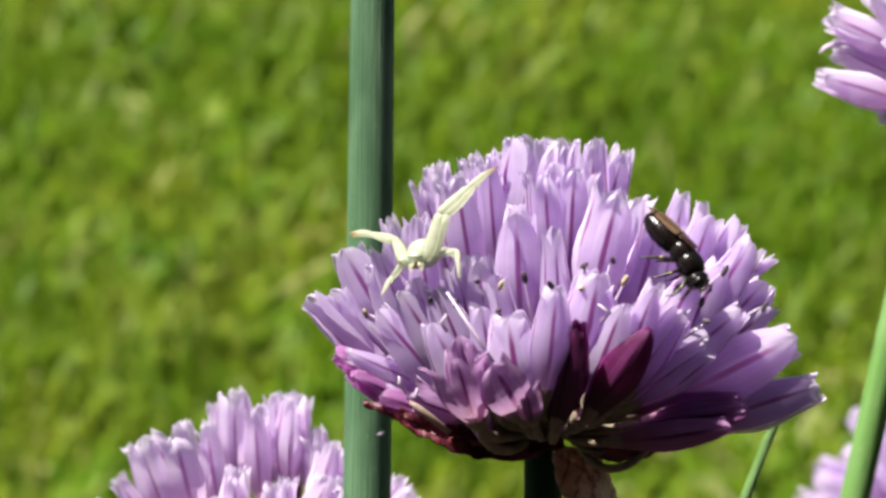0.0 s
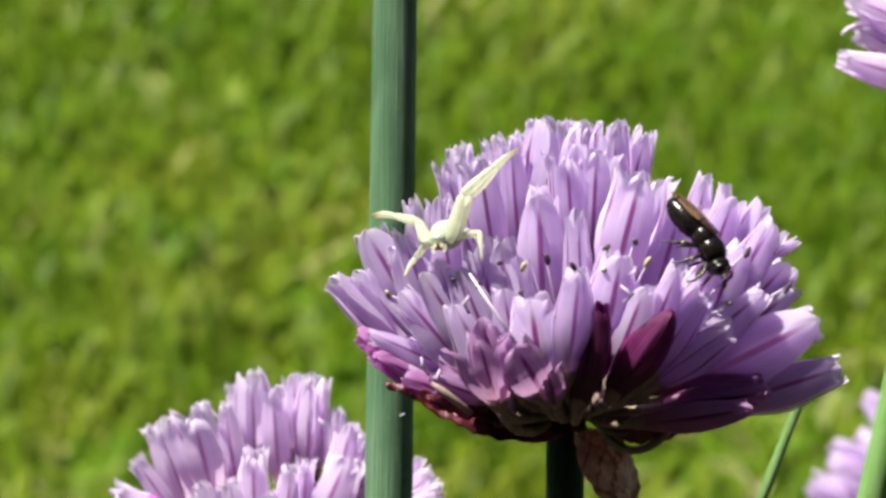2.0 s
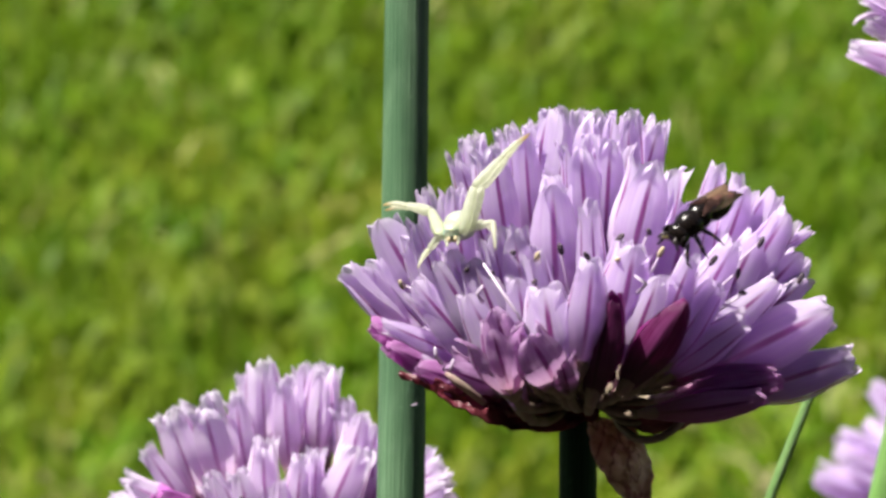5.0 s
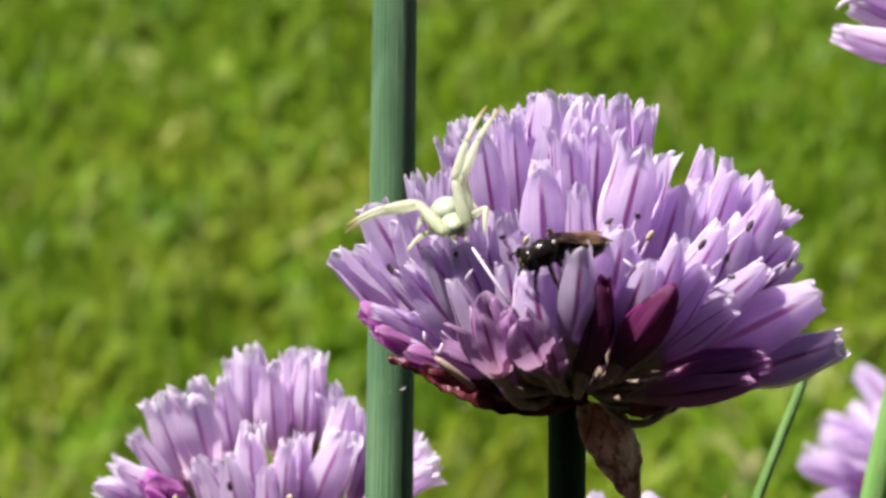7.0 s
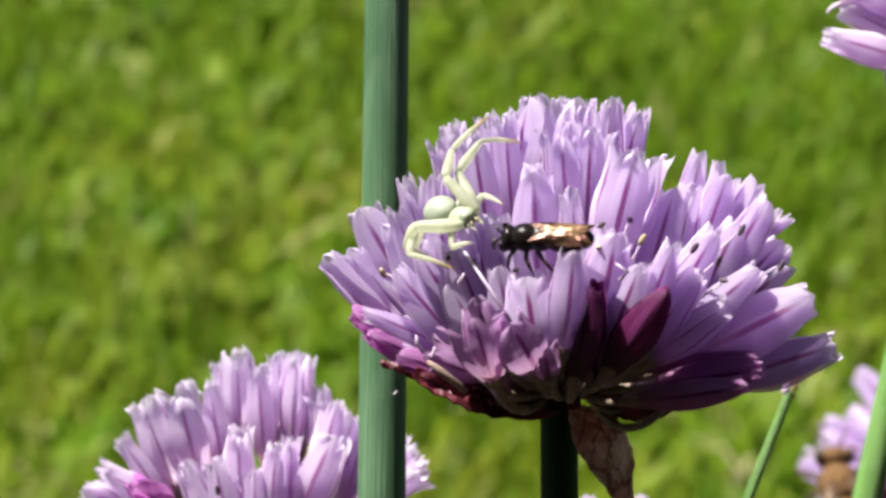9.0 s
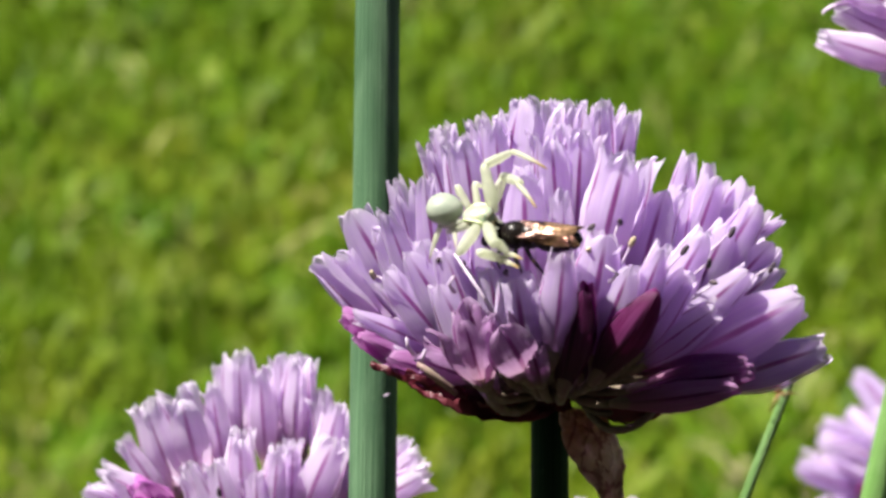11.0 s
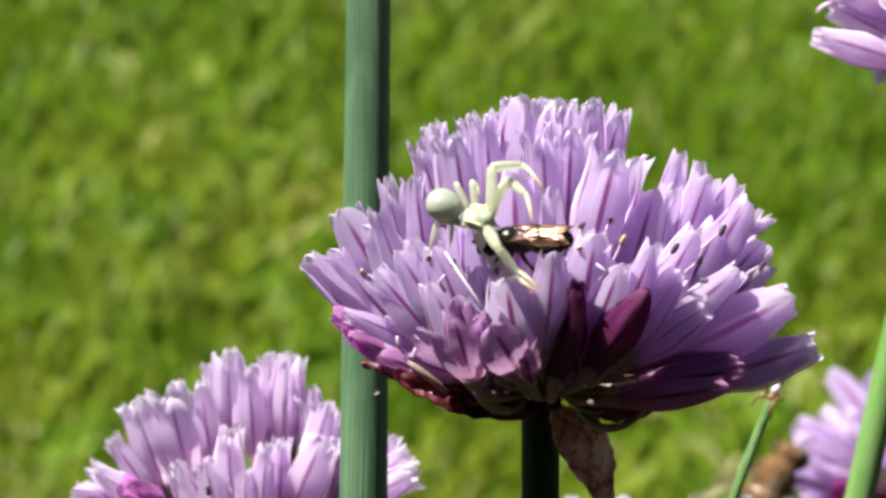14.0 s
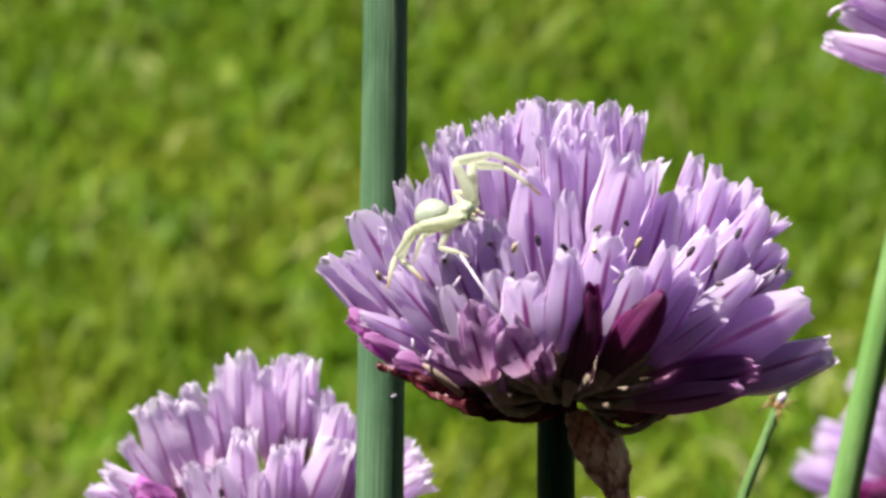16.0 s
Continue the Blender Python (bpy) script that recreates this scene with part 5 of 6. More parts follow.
    walk(limbs["L1"][2], [
        (0.00, pose(0.00319, -0.00356, 0.00092, 96.8, -0.0, 38.0)),
        (4.30, pose(0.00319, -0.00356, 0.00092, 96.8, -0.0, 38.0)),
        (6.50, pose(0.00351, -0.00277, 0.00135, 107.7, -0.0, 50.9)),
        (7.00, pose(0.00341, -0.00313, 0.00069, 112.1, -0.0, 62.4)),
        (7.50, pose(0.00366, -0.00316, -0.00004, 118.6, 0.0, 85.2)),
        (8.00, pose(0.00315, -0.00356, -0.00065, 125.0, 0.0, 84.4)),
        (8.50, pose(0.00381, -0.00287, -0.00028, 103.2, -0.0, 138.7)),
        (9.00, pose(0.00277, -0.00298, -0.00078, 121.7, -0.0, -166.1)),
        (11.50, pose(0.00141, 0.00303, -0.00149, 60.0, 0.0, 127.1)),
        (12.50, pose(0.00217, 0.00330, -0.00122, 72.5, -0.0, 132.3)),
        (14.00, pose(0.00217, 0.00330, -0.00122, 72.5, -0.0, 132.3)),
        (14.50, pose(0.00214, 0.00388, -0.00087, 76.2, -0.0, 135.2)),
        (14.80, pose(0.00252, -0.00349, -0.00104, 98.0, -0.0, 144.2)),
        (15.00, pose(0.00217, -0.00374, -0.00090, 85.4, -0.0, 132.4)),
        (16.00, pose(0.00297, -0.00352, -0.00048, 99.0, -0.0, 106.8))])
    walk(limbs["L2"][0], [
        (0.00, pose(0.00085, 0.00035, -0.00008, 78.9, -0.0, 12.4)),
        (4.30, pose(0.00085, 0.00035, -0.00008, 78.9, -0.0, 12.4)),
        (6.50, pose(0.00085, 0.00035, -0.00008, 71.0, -0.0, 17.8)),
        (7.00, pose(0.00085, 0.00035, -0.00008, 78.6, -0.0, 11.2)),
        (7.50, pose(0.00085, 0.00035, -0.00008, 89.9, -0.0, 16.5)),
        (8.00, pose(0.00085, 0.00035, -0.00008, 95.1, -0.0, 19.5)),
        (8.50, pose(0.00085, 0.00035, -0.00008, 83.6, -0.0, 33.8)),
        (9.00, pose(0.00085, 0.00035, -0.00008, 87.7, -0.0, 17.9)),
        (11.50, pose(0.00085, 0.00035, -0.00008, 92.0, -0.0, 118.7)),
        (12.50, pose(0.00085, 0.00035, -0.00008, 153.0, -0.0, -99.5)),
        (14.00, pose(0.00085, 0.00035, -0.00008, 154.3, -0.0, -106.8)),
        (14.50, pose(0.00085, 0.00035, -0.00008, 74.5, -0.0, 124.1)),
        (14.80, pose(0.00085, 0.00035, -0.00008, 80.2, -0.0, 23.5)),
        (15.00, pose(0.00085, 0.00035, -0.00008, 82.3, -0.0, 20.7)),
        (16.00, pose(0.00085, 0.00035, -0.00008, 76.6, -0.0, 26.5))])
    walk(limbs["L2"][1], [
        (0.00, pose(0.00147, -0.00248, 0.00049, 85.5, -0.0, 44.6)),
        (4.30, pose(0.00147, -0.00248, 0.00049, 85.5, -0.0, 44.6)),
        (6.50, pose(0.00170, -0.00231, 0.00088, 96.7, -0.0, 51.6)),
        (7.00, pose(0.00141, -0.00249, 0.00050, 91.4, -0.0, 74.7)),
        (7.50, pose(0.00169, -0.00248, -0.00008, 105.6, -0.0, 81.2)),
        (8.00, pose(0.00183, -0.00242, -0.00034, 121.3, -0.0, 68.7)),
        (8.50, pose(0.00248, -0.00209, 0.00025, 122.4, 0.0, 127.4)),
        (9.00, pose(0.00176, -0.00245, 0.00004, 97.6, -0.0, 123.4)),
        (11.50, pose(0.00344, 0.00177, -0.00018, 131.4, -0.0, -113.0)),
        (12.50, pose(-0.00047, 0.00057, -0.00271, 79.0, 0.0, 139.3)),
        (14.00, pose(-0.00037, 0.00072, -0.00274, 93.2, -0.0, 149.6)),
        (14.50, pose(0.00320, 0.00194, 0.00071, 133.8, -0.0, -149.4)),
        (14.80, pose(0.00201, -0.00232, 0.00042, 126.7, -0.0, 97.9)),
        (15.00, pose(0.00188, -0.00238, 0.00032, 120.1, -0.0, 99.6)),
        (16.00, pose(0.00213, -0.00222, 0.00061, 135.7, 0.0, 4.7))])
    walk(limbs["L2"][2], [
        (0.00, pose(0.00315, -0.00418, 0.00067, 98.8, -0.0, 38.6)),
        (4.30, pose(0.00315, -0.00418, 0.00067, 98.8, -0.0, 38.6)),
        (6.50, pose(0.00357, -0.00379, 0.00060, 111.4, -0.0, 55.5)),
        (7.00, pose(0.00373, -0.00312, 0.00045, 116.5, -0.0, 60.0)),
        (7.50, pose(0.00397, -0.00283, -0.00072, 144.8, -0.0, 79.1)),
        (8.00, pose(0.00374, -0.00317, -0.00159, 97.2, -0.0, 141.9)),
        (8.50, pose(0.00409, -0.00086, -0.00104, 98.9, 0.0, 175.4)),
        (9.00, pose(0.00374, -0.00115, -0.00028, 122.6, -0.0, -150.3)),
        (11.50, pose(0.00178, 0.00247, -0.00177, 62.6, -0.0, 130.2)),
        (12.50, pose(0.00106, 0.00236, -0.00225, 69.3, 0.0, 148.5)),
        (14.00, pose(0.00084, 0.00279, -0.00287, 69.1, -0.0, 134.8)),
        (14.50, pose(0.00232, 0.00344, -0.00095, 69.6, -0.0, 138.6)),
        (14.80, pose(0.00391, -0.00205, -0.00101, 108.7, -0.0, 171.6)),
        (15.00, pose(0.00393, -0.00204, -0.00089, 100.1, -0.0, 159.4)),
        (16.00, pose(0.00227, -0.00389, -0.00111, 105.1, -0.0, 144.1))])
    walk(limbs["R3"][0], [
        (0.00, pose(-0.00080, -0.00025, -0.00010, 80.7, 0.0, -108.3)),
        (4.30, pose(-0.00080, -0.00025, -0.00010, 80.7, 0.0, -108.3)),
        (6.50, pose(-0.00080, -0.00025, -0.00010, 61.6, -0.0, -90.2)),
        (7.00, pose(-0.00080, -0.00025, -0.00010, 61.5, 0.0, -124.8)),
        (7.50, pose(-0.00080, -0.00025, -0.00010, 93.1, -0.0, -67.6)),
        (8.00, pose(-0.00080, -0.00025, -0.00010, 82.0, 0.0, -63.1)),
        (8.50, pose(-0.00080, -0.00025, -0.00010, 88.9, -0.0, -60.4)),
        (9.00, pose(-0.00080, -0.00025, -0.00010, 94.8, 0.0, -66.9)),
        (11.50, pose(-0.00080, -0.00025, -0.00010, 55.5, 0.0, -63.1)),
        (12.50, pose(-0.00080, -0.00025, -0.00010, 58.1, 0.0, -59.2)),
        (14.00, pose(-0.00080, -0.00025, -0.00010, 50.5, 0.0, -55.5)),
        (14.50, pose(-0.00080, -0.00025, -0.00010, 51.6, 0.0, -57.6)),
        (14.80, pose(-0.00080, -0.00025, -0.00010, 75.0, -0.0, -57.2)),
        (15.00, pose(-0.00080, -0.00025, -0.00010, 81.6, -0.0, -57.5)),
        (16.00, pose(-0.00080, -0.00025, -0.00010, 73.1, -0.0, -46.0))])
    walk(limbs["R3"][1], [
        (0.00, pose(-0.00244, 0.00029, 0.00018, 134.5, -0.0, -176.2)),
        (4.30, pose(-0.00244, 0.00029, 0.00018, 134.5, -0.0, -176.2)),
        (6.50, pose(-0.00234, -0.00025, 0.00073, 115.4, -0.0, -173.0)),
        (7.00, pose(-0.00206, 0.00063, 0.00074, 109.1, -0.0, 157.4)),
        (7.50, pose(-0.00242, -0.00092, -0.00019, 111.0, -0.0, 142.8)),
        (8.00, pose(-0.00235, -0.00103, 0.00014, 118.7, -0.0, 166.7)),
        (8.50, pose(-0.00232, -0.00111, -0.00007, 130.1, -0.0, -156.5)),
        (9.00, pose(-0.00240, -0.00094, -0.00025, 98.8, -0.0, 176.3)),
        (11.50, pose(-0.00209, -0.00090, 0.00089, 144.1, -0.0, -93.5)),
        (12.50, pose(-0.00208, -0.00101, 0.00083, 146.6, -0.0, -100.1)),
        (14.00, pose(-0.00191, -0.00101, 0.00101, 146.5, -0.0, -107.2)),
        (14.50, pose(-0.00196, -0.00099, 0.00099, 142.2, -0.0, -105.6)),
        (14.80, pose(-0.00222, -0.00117, 0.00035, 89.2, -0.0, 144.9)),
        (15.00, pose(-0.00226, -0.00118, 0.00016, 87.3, -0.0, 141.7)),
        (16.00, pose(-0.00201, -0.00141, 0.00041, 89.8, -0.0, 149.9))])
    walk(limbs["L3"][0], [
        (0.00, pose(0.00080, -0.00025, -0.00010, 130.0, 0.0, 55.1)),
        (4.30, pose(0.00080, -0.00025, -0.00010, 130.0, 0.0, 55.1)),
        (6.50, pose(0.00080, -0.00025, -0.00010, 123.1, -0.0, 43.2)),
        (7.00, pose(0.00080, -0.00025, -0.00010, 118.0, -0.0, 38.3)),
        (7.50, pose(0.00080, -0.00025, -0.00010, 120.1, 0.0, 45.0)),
        (8.00, pose(0.00080, -0.00025, -0.00010, 100.8, -0.0, 162.4)),
        (8.50, pose(0.00080, -0.00025, -0.00010, 109.0, 0.0, 144.0)),
        (9.00, pose(0.00080, -0.00025, -0.00010, 111.9, 0.0, 132.9)),
        (11.50, pose(0.00080, -0.00025, -0.00010, 118.7, -0.0, -28.9)),
        (12.50, pose(0.00080, -0.00025, -0.00010, 123.1, -0.0, -38.4)),
        (14.00, pose(0.00080, -0.00025, -0.00010, 112.3, -0.0, -38.7)),
        (14.50, pose(0.00080, -0.00025, -0.00010, 127.0, -0.0, -48.2)),
        (14.80, pose(0.00080, -0.00025, -0.00010, 119.3, 0.0, 65.6)),
        (15.00, pose(0.00080, -0.00025, -0.00010, 115.7, -0.0, 61.1)),
        (16.00, pose(0.00080, -0.00025, -0.00010, 112.9, 0.0, 75.6))])
    walk(limbs["L3"][1], [
        (0.00, pose(0.00190, -0.00102, -0.00122, 107.1, -0.0, 164.9)),
        (4.30, pose(0.00190, -0.00102, -0.00122, 107.1, -0.0, 164.9)),
        (6.50, pose(0.00180, -0.00132, -0.00105, 94.5, -0.0, 159.4)),
        (7.00, pose(0.00176, -0.00146, -0.00092, 84.2, 0.0, 136.4)),
        (7.50, pose(0.00187, -0.00132, -0.00098, 79.5, -0.0, 147.0)),
        (8.00, pose(0.00132, 0.00139, -0.00043, 113.4, -0.0, -50.6)),
        (8.50, pose(0.00177, 0.00109, -0.00067, 115.0, 0.0, -56.7)),
        (9.00, pose(0.00199, 0.00086, -0.00075, 75.2, -0.0, -170.1)),
        (11.50, pose(0.00006, -0.00159, -0.00094, 83.5, -0.0, 110.6)),
        (12.50, pose(-0.00011, -0.00140, -0.00105, 77.2, -0.0, 106.4)),
        (14.00, pose(-0.00021, -0.00151, -0.00077, 111.1, 0.0, 108.3)),
        (14.50, pose(-0.00024, -0.00118, -0.00115, 90.8, -0.0, 113.4)),
        (14.80, pose(0.00219, -0.00088, -0.00096, 109.1, -0.0, 167.1)),
        (15.00, pose(0.00218, -0.00101, -0.00086, 104.4, 0.0, 164.7)),
        (16.00, pose(0.00236, -0.00065, -0.00078, 115.7, -0.0, 177.5))])
    walk(limbs["R4"][0], [
        (0.00, pose(-0.00060, -0.00070, -0.00010, 95.9, 0.0, -27.9)),
        (4.30, pose(-0.00060, -0.00070, -0.00010, 95.9, 0.0, -27.9)),
        (6.50, pose(-0.00060, -0.00070, -0.00010, 95.9, -0.0, -27.9)),
        (7.00, pose(-0.00060, -0.00070, -0.00010, 95.9, 0.0, -27.9)),
        (7.50, pose(-0.00060, -0.00070, -0.00010, 95.9, -0.0, -27.9)),
        (8.00, pose(-0.00060, -0.00070, -0.00010, 95.9, 0.0, -27.9)),
        (8.50, pose(-0.00060, -0.00070, -0.00010, 95.9, -0.0, -27.9)),
        (9.00, pose(-0.00060, -0.00070, -0.00010, 95.9, -0.0, -27.9)),
        (11.50, pose(-0.00060, -0.00070, -0.00010, 49.6, -0.0, -43.9)),
        (12.50, pose(-0.00060, -0.00070, -0.00010, 59.7, -0.0, -45.9)),
        (14.00, pose(-0.00060, -0.00070, -0.00010, 56.2, -0.0, -38.1)),
        (14.50, pose(-0.00060, -0.00070, -0.00010, 56.3, -0.0, -41.3)),
        (14.80, pose(-0.00060, -0.00070, -0.00010, 95.9, 0.0, -27.9)),
        (15.00, pose(-0.00060, -0.00070, -0.00010, 95.9, 0.0, -27.9)),
        (16.00, pose(-0.00060, -0.00070, -0.00010, 95.9, -0.0, -27.9))])
    walk(limbs["R4"][1], [
        (0.00, pose(-0.00141, -0.00224, -0.00028, 139.1, -0.0, -22.6)),
        (4.30, pose(-0.00141, -0.00224, -0.00028, 139.1, -0.0, -22.6)),
        (6.50, pose(-0.00141, -0.00224, -0.00028, 139.1, -0.0, -22.6)),
        (7.00, pose(-0.00141, -0.00224, -0.00028, 139.1, 0.0, -22.6)),
        (7.50, pose(-0.00141, -0.00224, -0.00028, 139.1, 0.0, -22.6)),
        (8.00, pose(-0.00141, -0.00224, -0.00028, 139.1, -0.0, -22.6)),
        (8.50, pose(-0.00141, -0.00224, -0.00028, 139.1, -0.0, -22.6)),
        (9.00, pose(-0.00141, -0.00224, -0.00028, 139.1, 0.0, -22.6)),
        (11.50, pose(-0.00153, -0.00166, 0.00103, 143.8, -0.0, -71.9)),
        (12.50, pose(-0.00169, -0.00175, 0.00078, 150.3, 0.0, -83.0)),
        (14.00, pose(-0.00150, -0.00184, 0.00087, 145.8, -0.0, -92.7)),
        (14.50, pose(-0.00156, -0.00179, 0.00087, 149.9, -0.0, -98.7)),
        (14.80, pose(-0.00141, -0.00224, -0.00028, 139.1, -0.0, -22.6)),
        (15.00, pose(-0.00141, -0.00224, -0.00028, 139.1, -0.0, -22.6)),
        (16.00, pose(-0.00141, -0.00224, -0.00028, 139.1, -0.0, -22.6))])
    walk(limbs["L4"][0], [
        (0.00, pose(0.00060, -0.00070, -0.00010, 95.9, -0.0, 27.9)),
        (4.30, pose(0.00060, -0.00070, -0.00010, 95.9, -0.0, 27.9)),
        (6.50, pose(0.00060, -0.00070, -0.00010, 95.9, -0.0, 27.9)),
        (7.00, pose(0.00060, -0.00070, -0.00010, 95.9, -0.0, 27.9)),
        (7.50, pose(0.00060, -0.00070, -0.00010, 95.9, -0.0, 27.9)),
        (8.00, pose(0.00060, -0.00070, -0.00010, 95.9, 0.0, 27.9)),
        (8.50, pose(0.00060, -0.00070, -0.00010, 95.9, 0.0, 27.9)),
        (9.00, pose(0.00060, -0.00070, -0.00010, 95.9, 0.0, 27.9)),
        (11.50, pose(0.00060, -0.00070, -0.00010, 116.3, 0.0, -8.5)),
        (12.50, pose(0.00060, -0.00070, -0.00010, 127.2, 0.0, -8.5)),
        (14.00, pose(0.00060, -0.00070, -0.00010, 114.0, 0.0, -14.9)),
        (14.50, pose(0.00060, -0.00070, -0.00010, 129.2, -0.0, -37.3)),
        (14.80, pose(0.00060, -0.00070, -0.00010, 95.9, 0.0, 27.9)),
        (15.00, pose(0.00060, -0.00070, -0.00010, 95.9, -0.0, 27.9)),
        (16.00, pose(0.00060, -0.00070, -0.00010, 95.9, -0.0, 27.9))])
    walk(limbs["L4"][1], [
        (0.00, pose(0.00141, -0.00224, -0.00028, 139.1, 0.0, 22.6)),
        (4.30, pose(0.00141, -0.00224, -0.00028, 139.1, 0.0, 22.6)),
        (6.50, pose(0.00141, -0.00224, -0.00028, 139.1, -0.0, 22.6)),
        (7.00, pose(0.00141, -0.00224, -0.00028, 139.1, 0.0, 22.6)),
        (7.50, pose(0.00141, -0.00224, -0.00028, 139.1, -0.0, 22.6)),
        (8.00, pose(0.00141, -0.00224, -0.00028, 139.1, 0.0, 22.6)),
        (8.50, pose(0.00141, -0.00224, -0.00028, 139.1, -0.0, 22.6)),
        (9.00, pose(0.00141, -0.00224, -0.00028, 139.1, -0.0, 22.6)),
        (11.50, pose(0.00037, -0.00225, -0.00088, 131.3, 0.0, 89.8)),
        (12.50, pose(0.00039, -0.00208, -0.00116, 130.2, -0.0, 97.6)),
        (14.00, pose(0.00019, -0.00225, -0.00081, 150.4, -0.0, 87.2)),
        (14.50, pose(-0.00022, -0.00178, -0.00121, 130.0, -0.0, 105.2)),
        (14.80, pose(0.00141, -0.00224, -0.00028, 139.1, -0.0, 22.6)),
        (15.00, pose(0.00141, -0.00224, -0.00028, 139.1, -0.0, 22.6)),
        (16.00, pose(0.00141, -0.00224, -0.00028, 139.1, -0.0, 22.6))])
    walk(belly, [(t, pose(0, -0.0009, 0, a, 0, 0) @ pose(0, -0.0011, 0.0003)) for t, a in ((0.0, 28), (4.3, 28), (6.3, 26), (7.0, 30), (8.0, 24), (9.0, 12), (11.5, 0), (16.0, 0))])
    walk(small_bee, [
        (0.00, pose(0.00703, -0.00687, 0.31436, -51.3, -21.2, -111.5)),
        (2.50, pose(0.00693, -0.00724, 0.31422, -52.5, -21.5, -111.7)),
        (3.20, pose(0.00681, -0.00730, 0.31426, -52.1, -21.4, -111.6)),
        (4.00, pose(0.00706, -0.00770, 0.31392, -50.5, -21.0, -111.4)),
        (4.30, pose(0.00704, -0.00773, 0.31391, -50.5, -21.0, -111.4)),
        (5.00, pose(0.00629, -0.00968, 0.31555, -23.8, -22.1, 142.8)),
        (5.80, pose(0.00065, -0.01363, 0.31469, 16.1, -7.9, 116.0)),
        (6.30, pose(-0.00043, -0.01182, 0.31294, 17.6, -8.5, 97.4)),
        (6.50, pose(-0.00032, -0.01178, 0.31297, 18.5, -8.5, 97.7)),
        (6.70, pose(-0.00063, -0.01177, 0.31298, 14.6, -8.3, 103.2)),
        (7.00, pose(-0.00125, -0.01162, 0.31306, -9.4, -7.7, 115.8)),
        (7.30, pose(-0.00194, -0.01148, 0.31310, -7.1, -8.3, 133.4)),
        (7.50, pose(-0.00194, -0.01152, 0.31307, -3.7, -8.2, 142.8)),
        (7.80, pose(-0.00148, -0.01107, 0.31349, -19.2, -31.1, 90.4)),
        (8.00, pose(-0.00146, -0.01115, 0.31343, -16.5, -41.5, 85.6)),
        (8.50, pose(-0.00164, -0.01079, 0.31369, -4.3, -34.4, 76.7)),
        (9.00, pose(-0.00172, -0.01097, 0.31354, -4.5, -44.9, 78.6)),
        (9.20, pose(-0.00156, -0.01097, 0.31356, -3.3, -44.8, 78.3)),
        (10.40, pose(-0.00162, -0.01080, 0.31367, -3.0, -44.3, 73.8)),
        (11.50, pose(-0.00186, -0.01074, 0.31369, -1.9, -44.0, 71.9)),
        (12.50, pose(-0.00171, -0.01104, 0.31348, -12.3, -41.2, 80.7)),
        (14.00, pose(-0.00167, -0.01104, 0.31349, -13.7, -40.2, 72.5)),
        (14.30, pose(-0.00176, -0.01123, 0.31333, -11.6, -34.6, 78.2)),
        (14.50, pose(-0.00215, -0.01147, 0.31308, -4.9, -11.9, 107.5)),
        (14.60, pose(-0.00177, -0.01148, 0.31313, -7.5, -11.8, 109.0)),
        (14.70, pose(-0.00128, -0.01130, 0.31332, -21.0, -11.1, 117.5)),
        (14.80, pose(-0.00131, -0.01165, 0.31303, -10.1, -10.0, 127.5)),
        (14.90, pose(-0.00156, -0.01138, 0.31324, -10.9, -9.6, 130.2)),
        (15.00, pose(-0.00175, -0.01141, 0.31319, 1.2, -9.3, 148.5)),
        (15.10, pose(0.00152, -0.01820, 0.31517, 10.4, 5.8, -103.2)),
        (15.20, pose(-0.00081, -0.03056, 0.30303, -53.1, 0.9, -171.2)),
        (15.30, pose(-0.01543, -0.02268, 0.30787, 28.1, -5.6, 69.7)),
        (15.40, pose(-0.02569, -0.01205, 0.29529, -37.7, -6.0, 91.7)),
        (15.50, pose(-0.02986, -0.00306, 0.29058, 30.0, -4.3, 46.2)),
        (15.60, pose(-0.02743, 0.01088, 0.30114, 35.9, -4.9, 54.5)),
        (15.70, pose(-0.04300, 0.02309, 0.30634, 13.4, -5.6, 71.2)),
        (16.00, pose(-0.08776, 0.04501, 0.30910, 5.8, -5.5, 68.3))])
    bend = ((0.0, 14), (4.3, 14), (5.5, 14), (6.3, 22), (6.6, 22), (6.8, 16), (7.0, 14), (7.5, 8), (8.0, 2), (9.2, 0), (14.0, 4), (14.4, 6), (14.7, 16), (14.9, 18), (15.0, 8), (16.0, 8))
    for wing in wings:
        rest = wing.matrix_basis.copy()
        walk(wing, [(t, pose(0, 0.00055, 0.0001, a, 0, 0) @ pose(0, -0.00055, -0.0001) @ rest) for t, a in bend])
    walk(gaster, [(t, pose(0, 0.00055, 0.0001, a, 0, 0)) for t, a in bend])
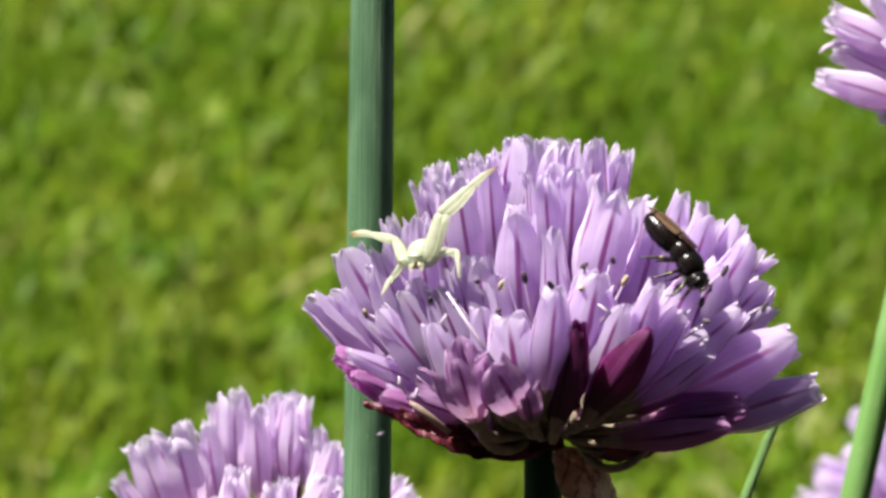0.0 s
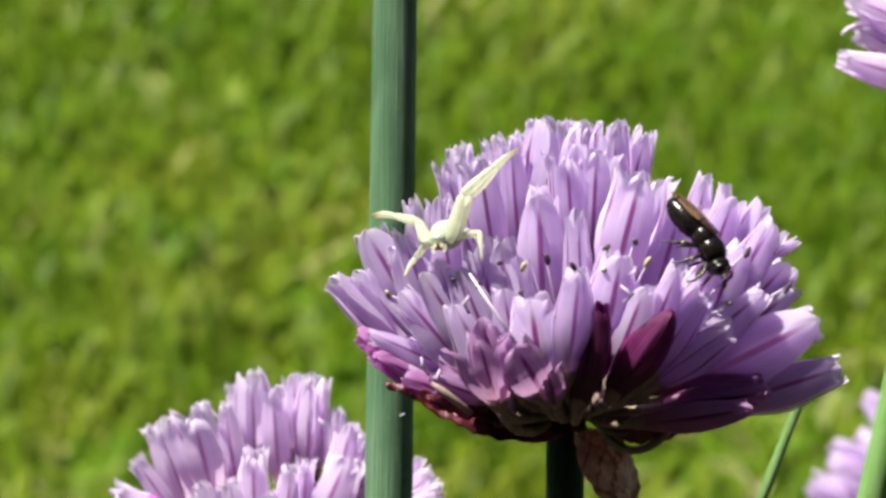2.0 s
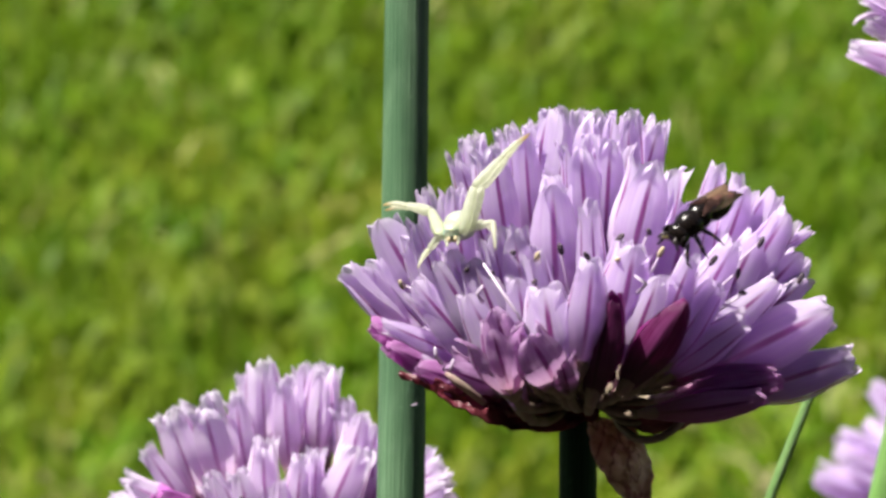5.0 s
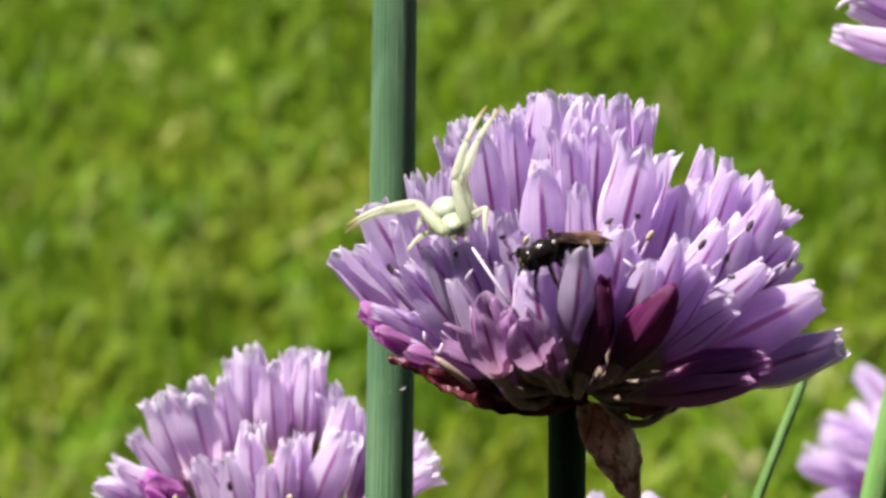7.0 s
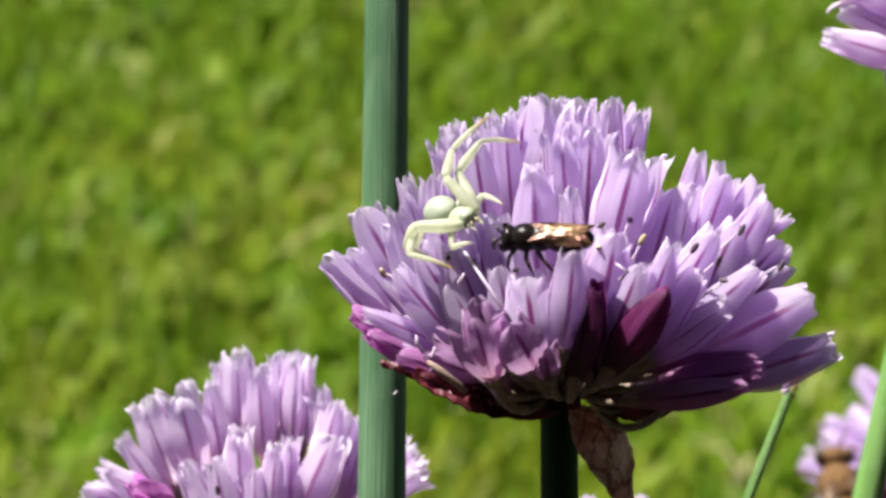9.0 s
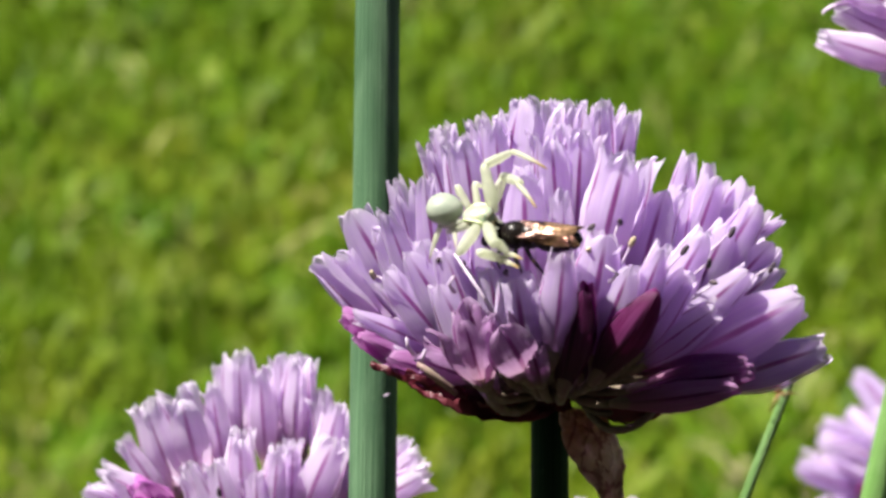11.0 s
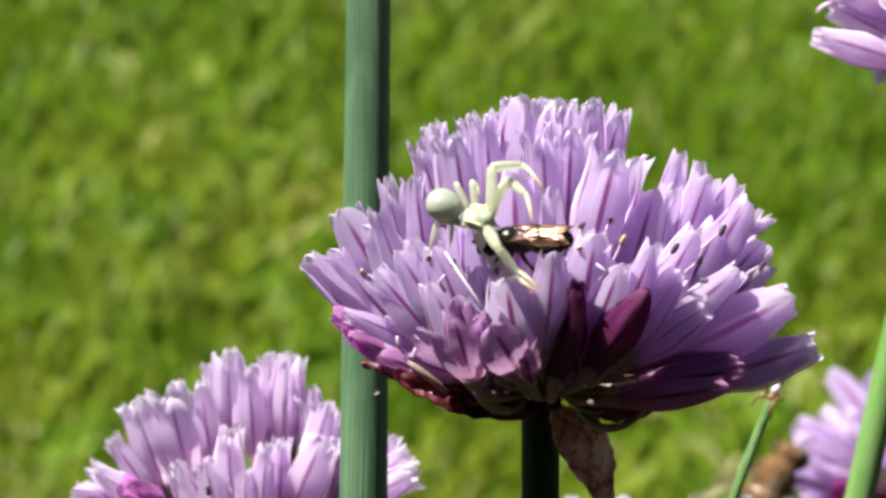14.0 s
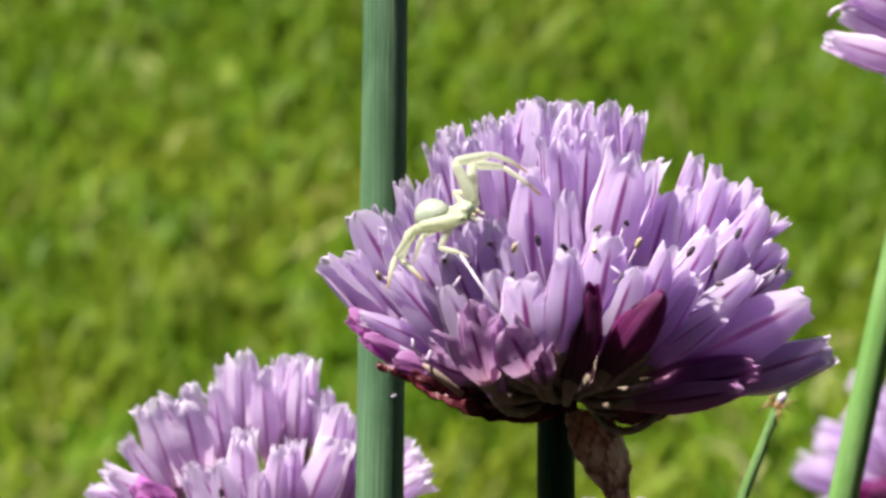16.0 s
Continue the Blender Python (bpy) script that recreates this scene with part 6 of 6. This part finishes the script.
    walk(honeybee, [
        (0.00, pose(0.05761, 0.13743, 0.23755, 6.4, -18.8, 86.0)),
        (7.90, pose(0.05631, 0.13598, 0.23308, 6.4, -18.8, 86.0)),
        (8.20, pose(0.03449, 0.13641, 0.23826, 27.1, -10.2, 31.9)),
        (8.30, pose(0.03238, 0.13535, 0.23766, 43.1, -4.2, 12.3)),
        (8.60, pose(0.03292, 0.13550, 0.23774, 47.8, -2.1, 6.3)),
        (9.00, pose(0.03172, 0.13554, 0.23784, 47.8, -2.1, 6.3)),
        (9.20, pose(0.03147, 0.13549, 0.23771, 47.8, -2.1, 6.3)),
        (10.00, pose(0.03109, 0.13375, 0.23236, 48.0, -0.0, 0.0)),
        (11.60, pose(0.02822, 0.13296, 0.23310, 46.9, 4.2, -12.4)),
        (12.10, pose(0.02767, 0.13447, 0.23781, 44.3, 6.3, -18.9)),
        (12.30, pose(0.02730, 0.13508, 0.23932, 45.9, 7.5, -22.7)),
        (12.50, pose(0.02565, 0.13492, 0.23890, 43.4, 8.7, -26.5)),
        (12.80, pose(0.02599, 0.13503, 0.23922, 43.4, 8.7, -26.5)),
        (13.20, pose(0.02653, 0.13518, 0.23970, 43.4, 8.7, -26.5)),
        (13.60, pose(0.02670, 0.13529, 0.24003, 39.5, 10.5, -32.9)),
        (13.90, pose(0.02604, 0.13319, 0.24013, 37.7, 10.8, -34.1)),
        (14.10, pose(0.02368, 0.13132, 0.24087, 31.1, 12.8, -41.6)),
        (14.20, pose(0.02014, 0.12846, 0.24499, 24.1, 14.4, -48.8)),
        (14.30, pose(0.01388, 0.20578, 0.22740, 13.9, 2.0, -5.7)),
        (14.40, pose(0.01371, 0.30874, 0.21952, 19.5, 8.5, -25.9)),
        (14.50, pose(0.02875, 0.32339, 0.22885, 26.5, 16.3, -58.7)),
        (14.60, pose(0.05685, 0.30030, 0.25341, 27.9, 18.0, -71.4)),
        (15.00, pose(0.10389, 0.21088, 0.30105, 20.5, 18.8, -83.3)),
        (16.00, pose(0.14015, 0.21435, 0.31174, 20.5, 18.8, -83.3))])
    sway(LEFT, ((0.0, 0.05), (0.5, -0.00), (1.0, 0.01), (1.5, 0.02), (2.0, 0.00), (2.5, 0.00), (3.0, -0.01), (3.5, -0.01), (4.0, 0.00), (6.5, -0.07), (7.0, -0.04), (7.5, -0.07), (8.0, -0.10), (8.5, -0.12), (9.0, -0.10), (11.5, 0.06), (12.0, -0.01), (12.5, -0.05), (13.0, -0.02), (13.5, 0.07), (14.0, 0.02), (14.5, 0.01), (15.0, -0.00), (15.5, 0.06), (16.0, -0.03)))
    sway(CORNER, ((0.0, 0.01), (0.5, -0.02), (1.0, 0.01), (1.5, 0.01), (2.0, 0.00), (2.5, -0.01), (3.0, -0.01), (3.5, -0.01), (4.0, -0.01), (6.5, -0.00), (7.0, -0.06), (7.5, -0.05), (8.0, -0.07), (8.5, -0.10), (9.0, -0.08), (11.5, -0.01), (12.0, 0.01), (12.5, -0.12), (13.0, -0.12), (13.5, 0.03), (14.0, 0.02), (14.5, -0.07), (15.0, -0.07), (15.5, -0.04), (16.0, -0.06)))
    sway(BEHIND, ((0, 0.55), (1, 0.4), (3.5, 0.36), (6.5, 0.26), (7.5, 0.36), (8.5, 0.5), (9, 0.48), (11.5, 0.62), (12, 0.42), (12.5, 0.1), (13, 0.23), (13.5, 0.28), (14, 0.18), (15, 0.19), (15.5, 0.24), (16, 0.24)))
    sway(FRESH, ((0, -0.04), (1, 0.03), (1.5, 0.02), (2, -0.05), (3, 0.04), (3.5, -0.05), (4, -0.02), (6.5, 0), (7, 0.11), (7.5, 0.16), (8, 0.13), (9, 0.1), (11.5, 0.38), (12, 0.16), (12.5, -0.07), (13, 0.12), (13.5, 0.16), (14, 0.25), (14.5, -0.02), (15, -0.2), (15.5, -0.12), (16, -0.3)))
    sway(THIN, ((0, 0.08), (1, 0.13), (1.5, 0.12), (2, 0.11), (3, 0.13), (3.5, 0.08), (4, 0.12), (6.5, 0.1), (7, 0.2), (7.5, 0.23), (8, 0.25), (8.5, 0.09), (9, 0.16), (11.5, 0.22), (12, 0.14), (12.5, 0.15), (13, 0.11), (13.5, 0.16), (14, 0.19), (14.5, 0.12), (15, 0.07), (15.5, 0.15), (16, 0.06)))
    walk(tiny_spider, [
        (0.00, pose(0.01320, 0.03846, 0.27728, 61.5, 8.5, -40.0)),
        (7.00, pose(0.01238, 0.03797, 0.27577, 61.5, 8.5, -40.0)),
        (7.40, pose(0.01292, 0.03859, 0.27766, 61.5, 8.5, -40.0)),
        (7.60, pose(0.01388, 0.03902, 0.27901, 61.5, 8.5, -40.0)),
        (7.80, pose(0.01408, 0.03913, 0.27933, 61.5, 8.5, -40.0)),
        (8.00, pose(0.01438, 0.03918, 0.27950, 61.5, 8.5, -40.0)),
        (8.20, pose(0.01494, 0.03951, 0.28050, 61.5, 8.5, -40.0)),
        (8.40, pose(0.01555, 0.03999, 0.28197, 61.5, 8.5, -40.0)),
        (8.60, pose(0.01605, 0.04025, 0.28277, 61.5, 8.5, -40.0)),
        (8.80, pose(0.01671, 0.04066, 0.28403, 61.5, 8.5, -40.0)),
        (9.00, pose(0.01736, 0.04104, 0.28522, 61.5, 8.5, -40.0)),
        (9.20, pose(0.01702, 0.04105, 0.28524, 61.5, 8.5, -40.0)),
        (10.20, pose(0.01724, 0.04104, 0.28521, 76.7, -50.2, 2.0)),
        (11.50, pose(0.01758, 0.04104, 0.28522, -53.7, -17.4, 135.2)),
        (12.50, pose(0.01755, 0.04110, 0.28540, -53.7, -17.4, 135.2)),
        (13.50, pose(0.01767, 0.04092, 0.28483, -53.7, -17.4, 135.2)),
        (14.50, pose(0.01750, 0.04086, 0.28467, -53.7, -17.4, 135.2)),
        (16.00, pose(0.01681, 0.04075, 0.28434, -53.7, -17.4, 135.2))])


motions()
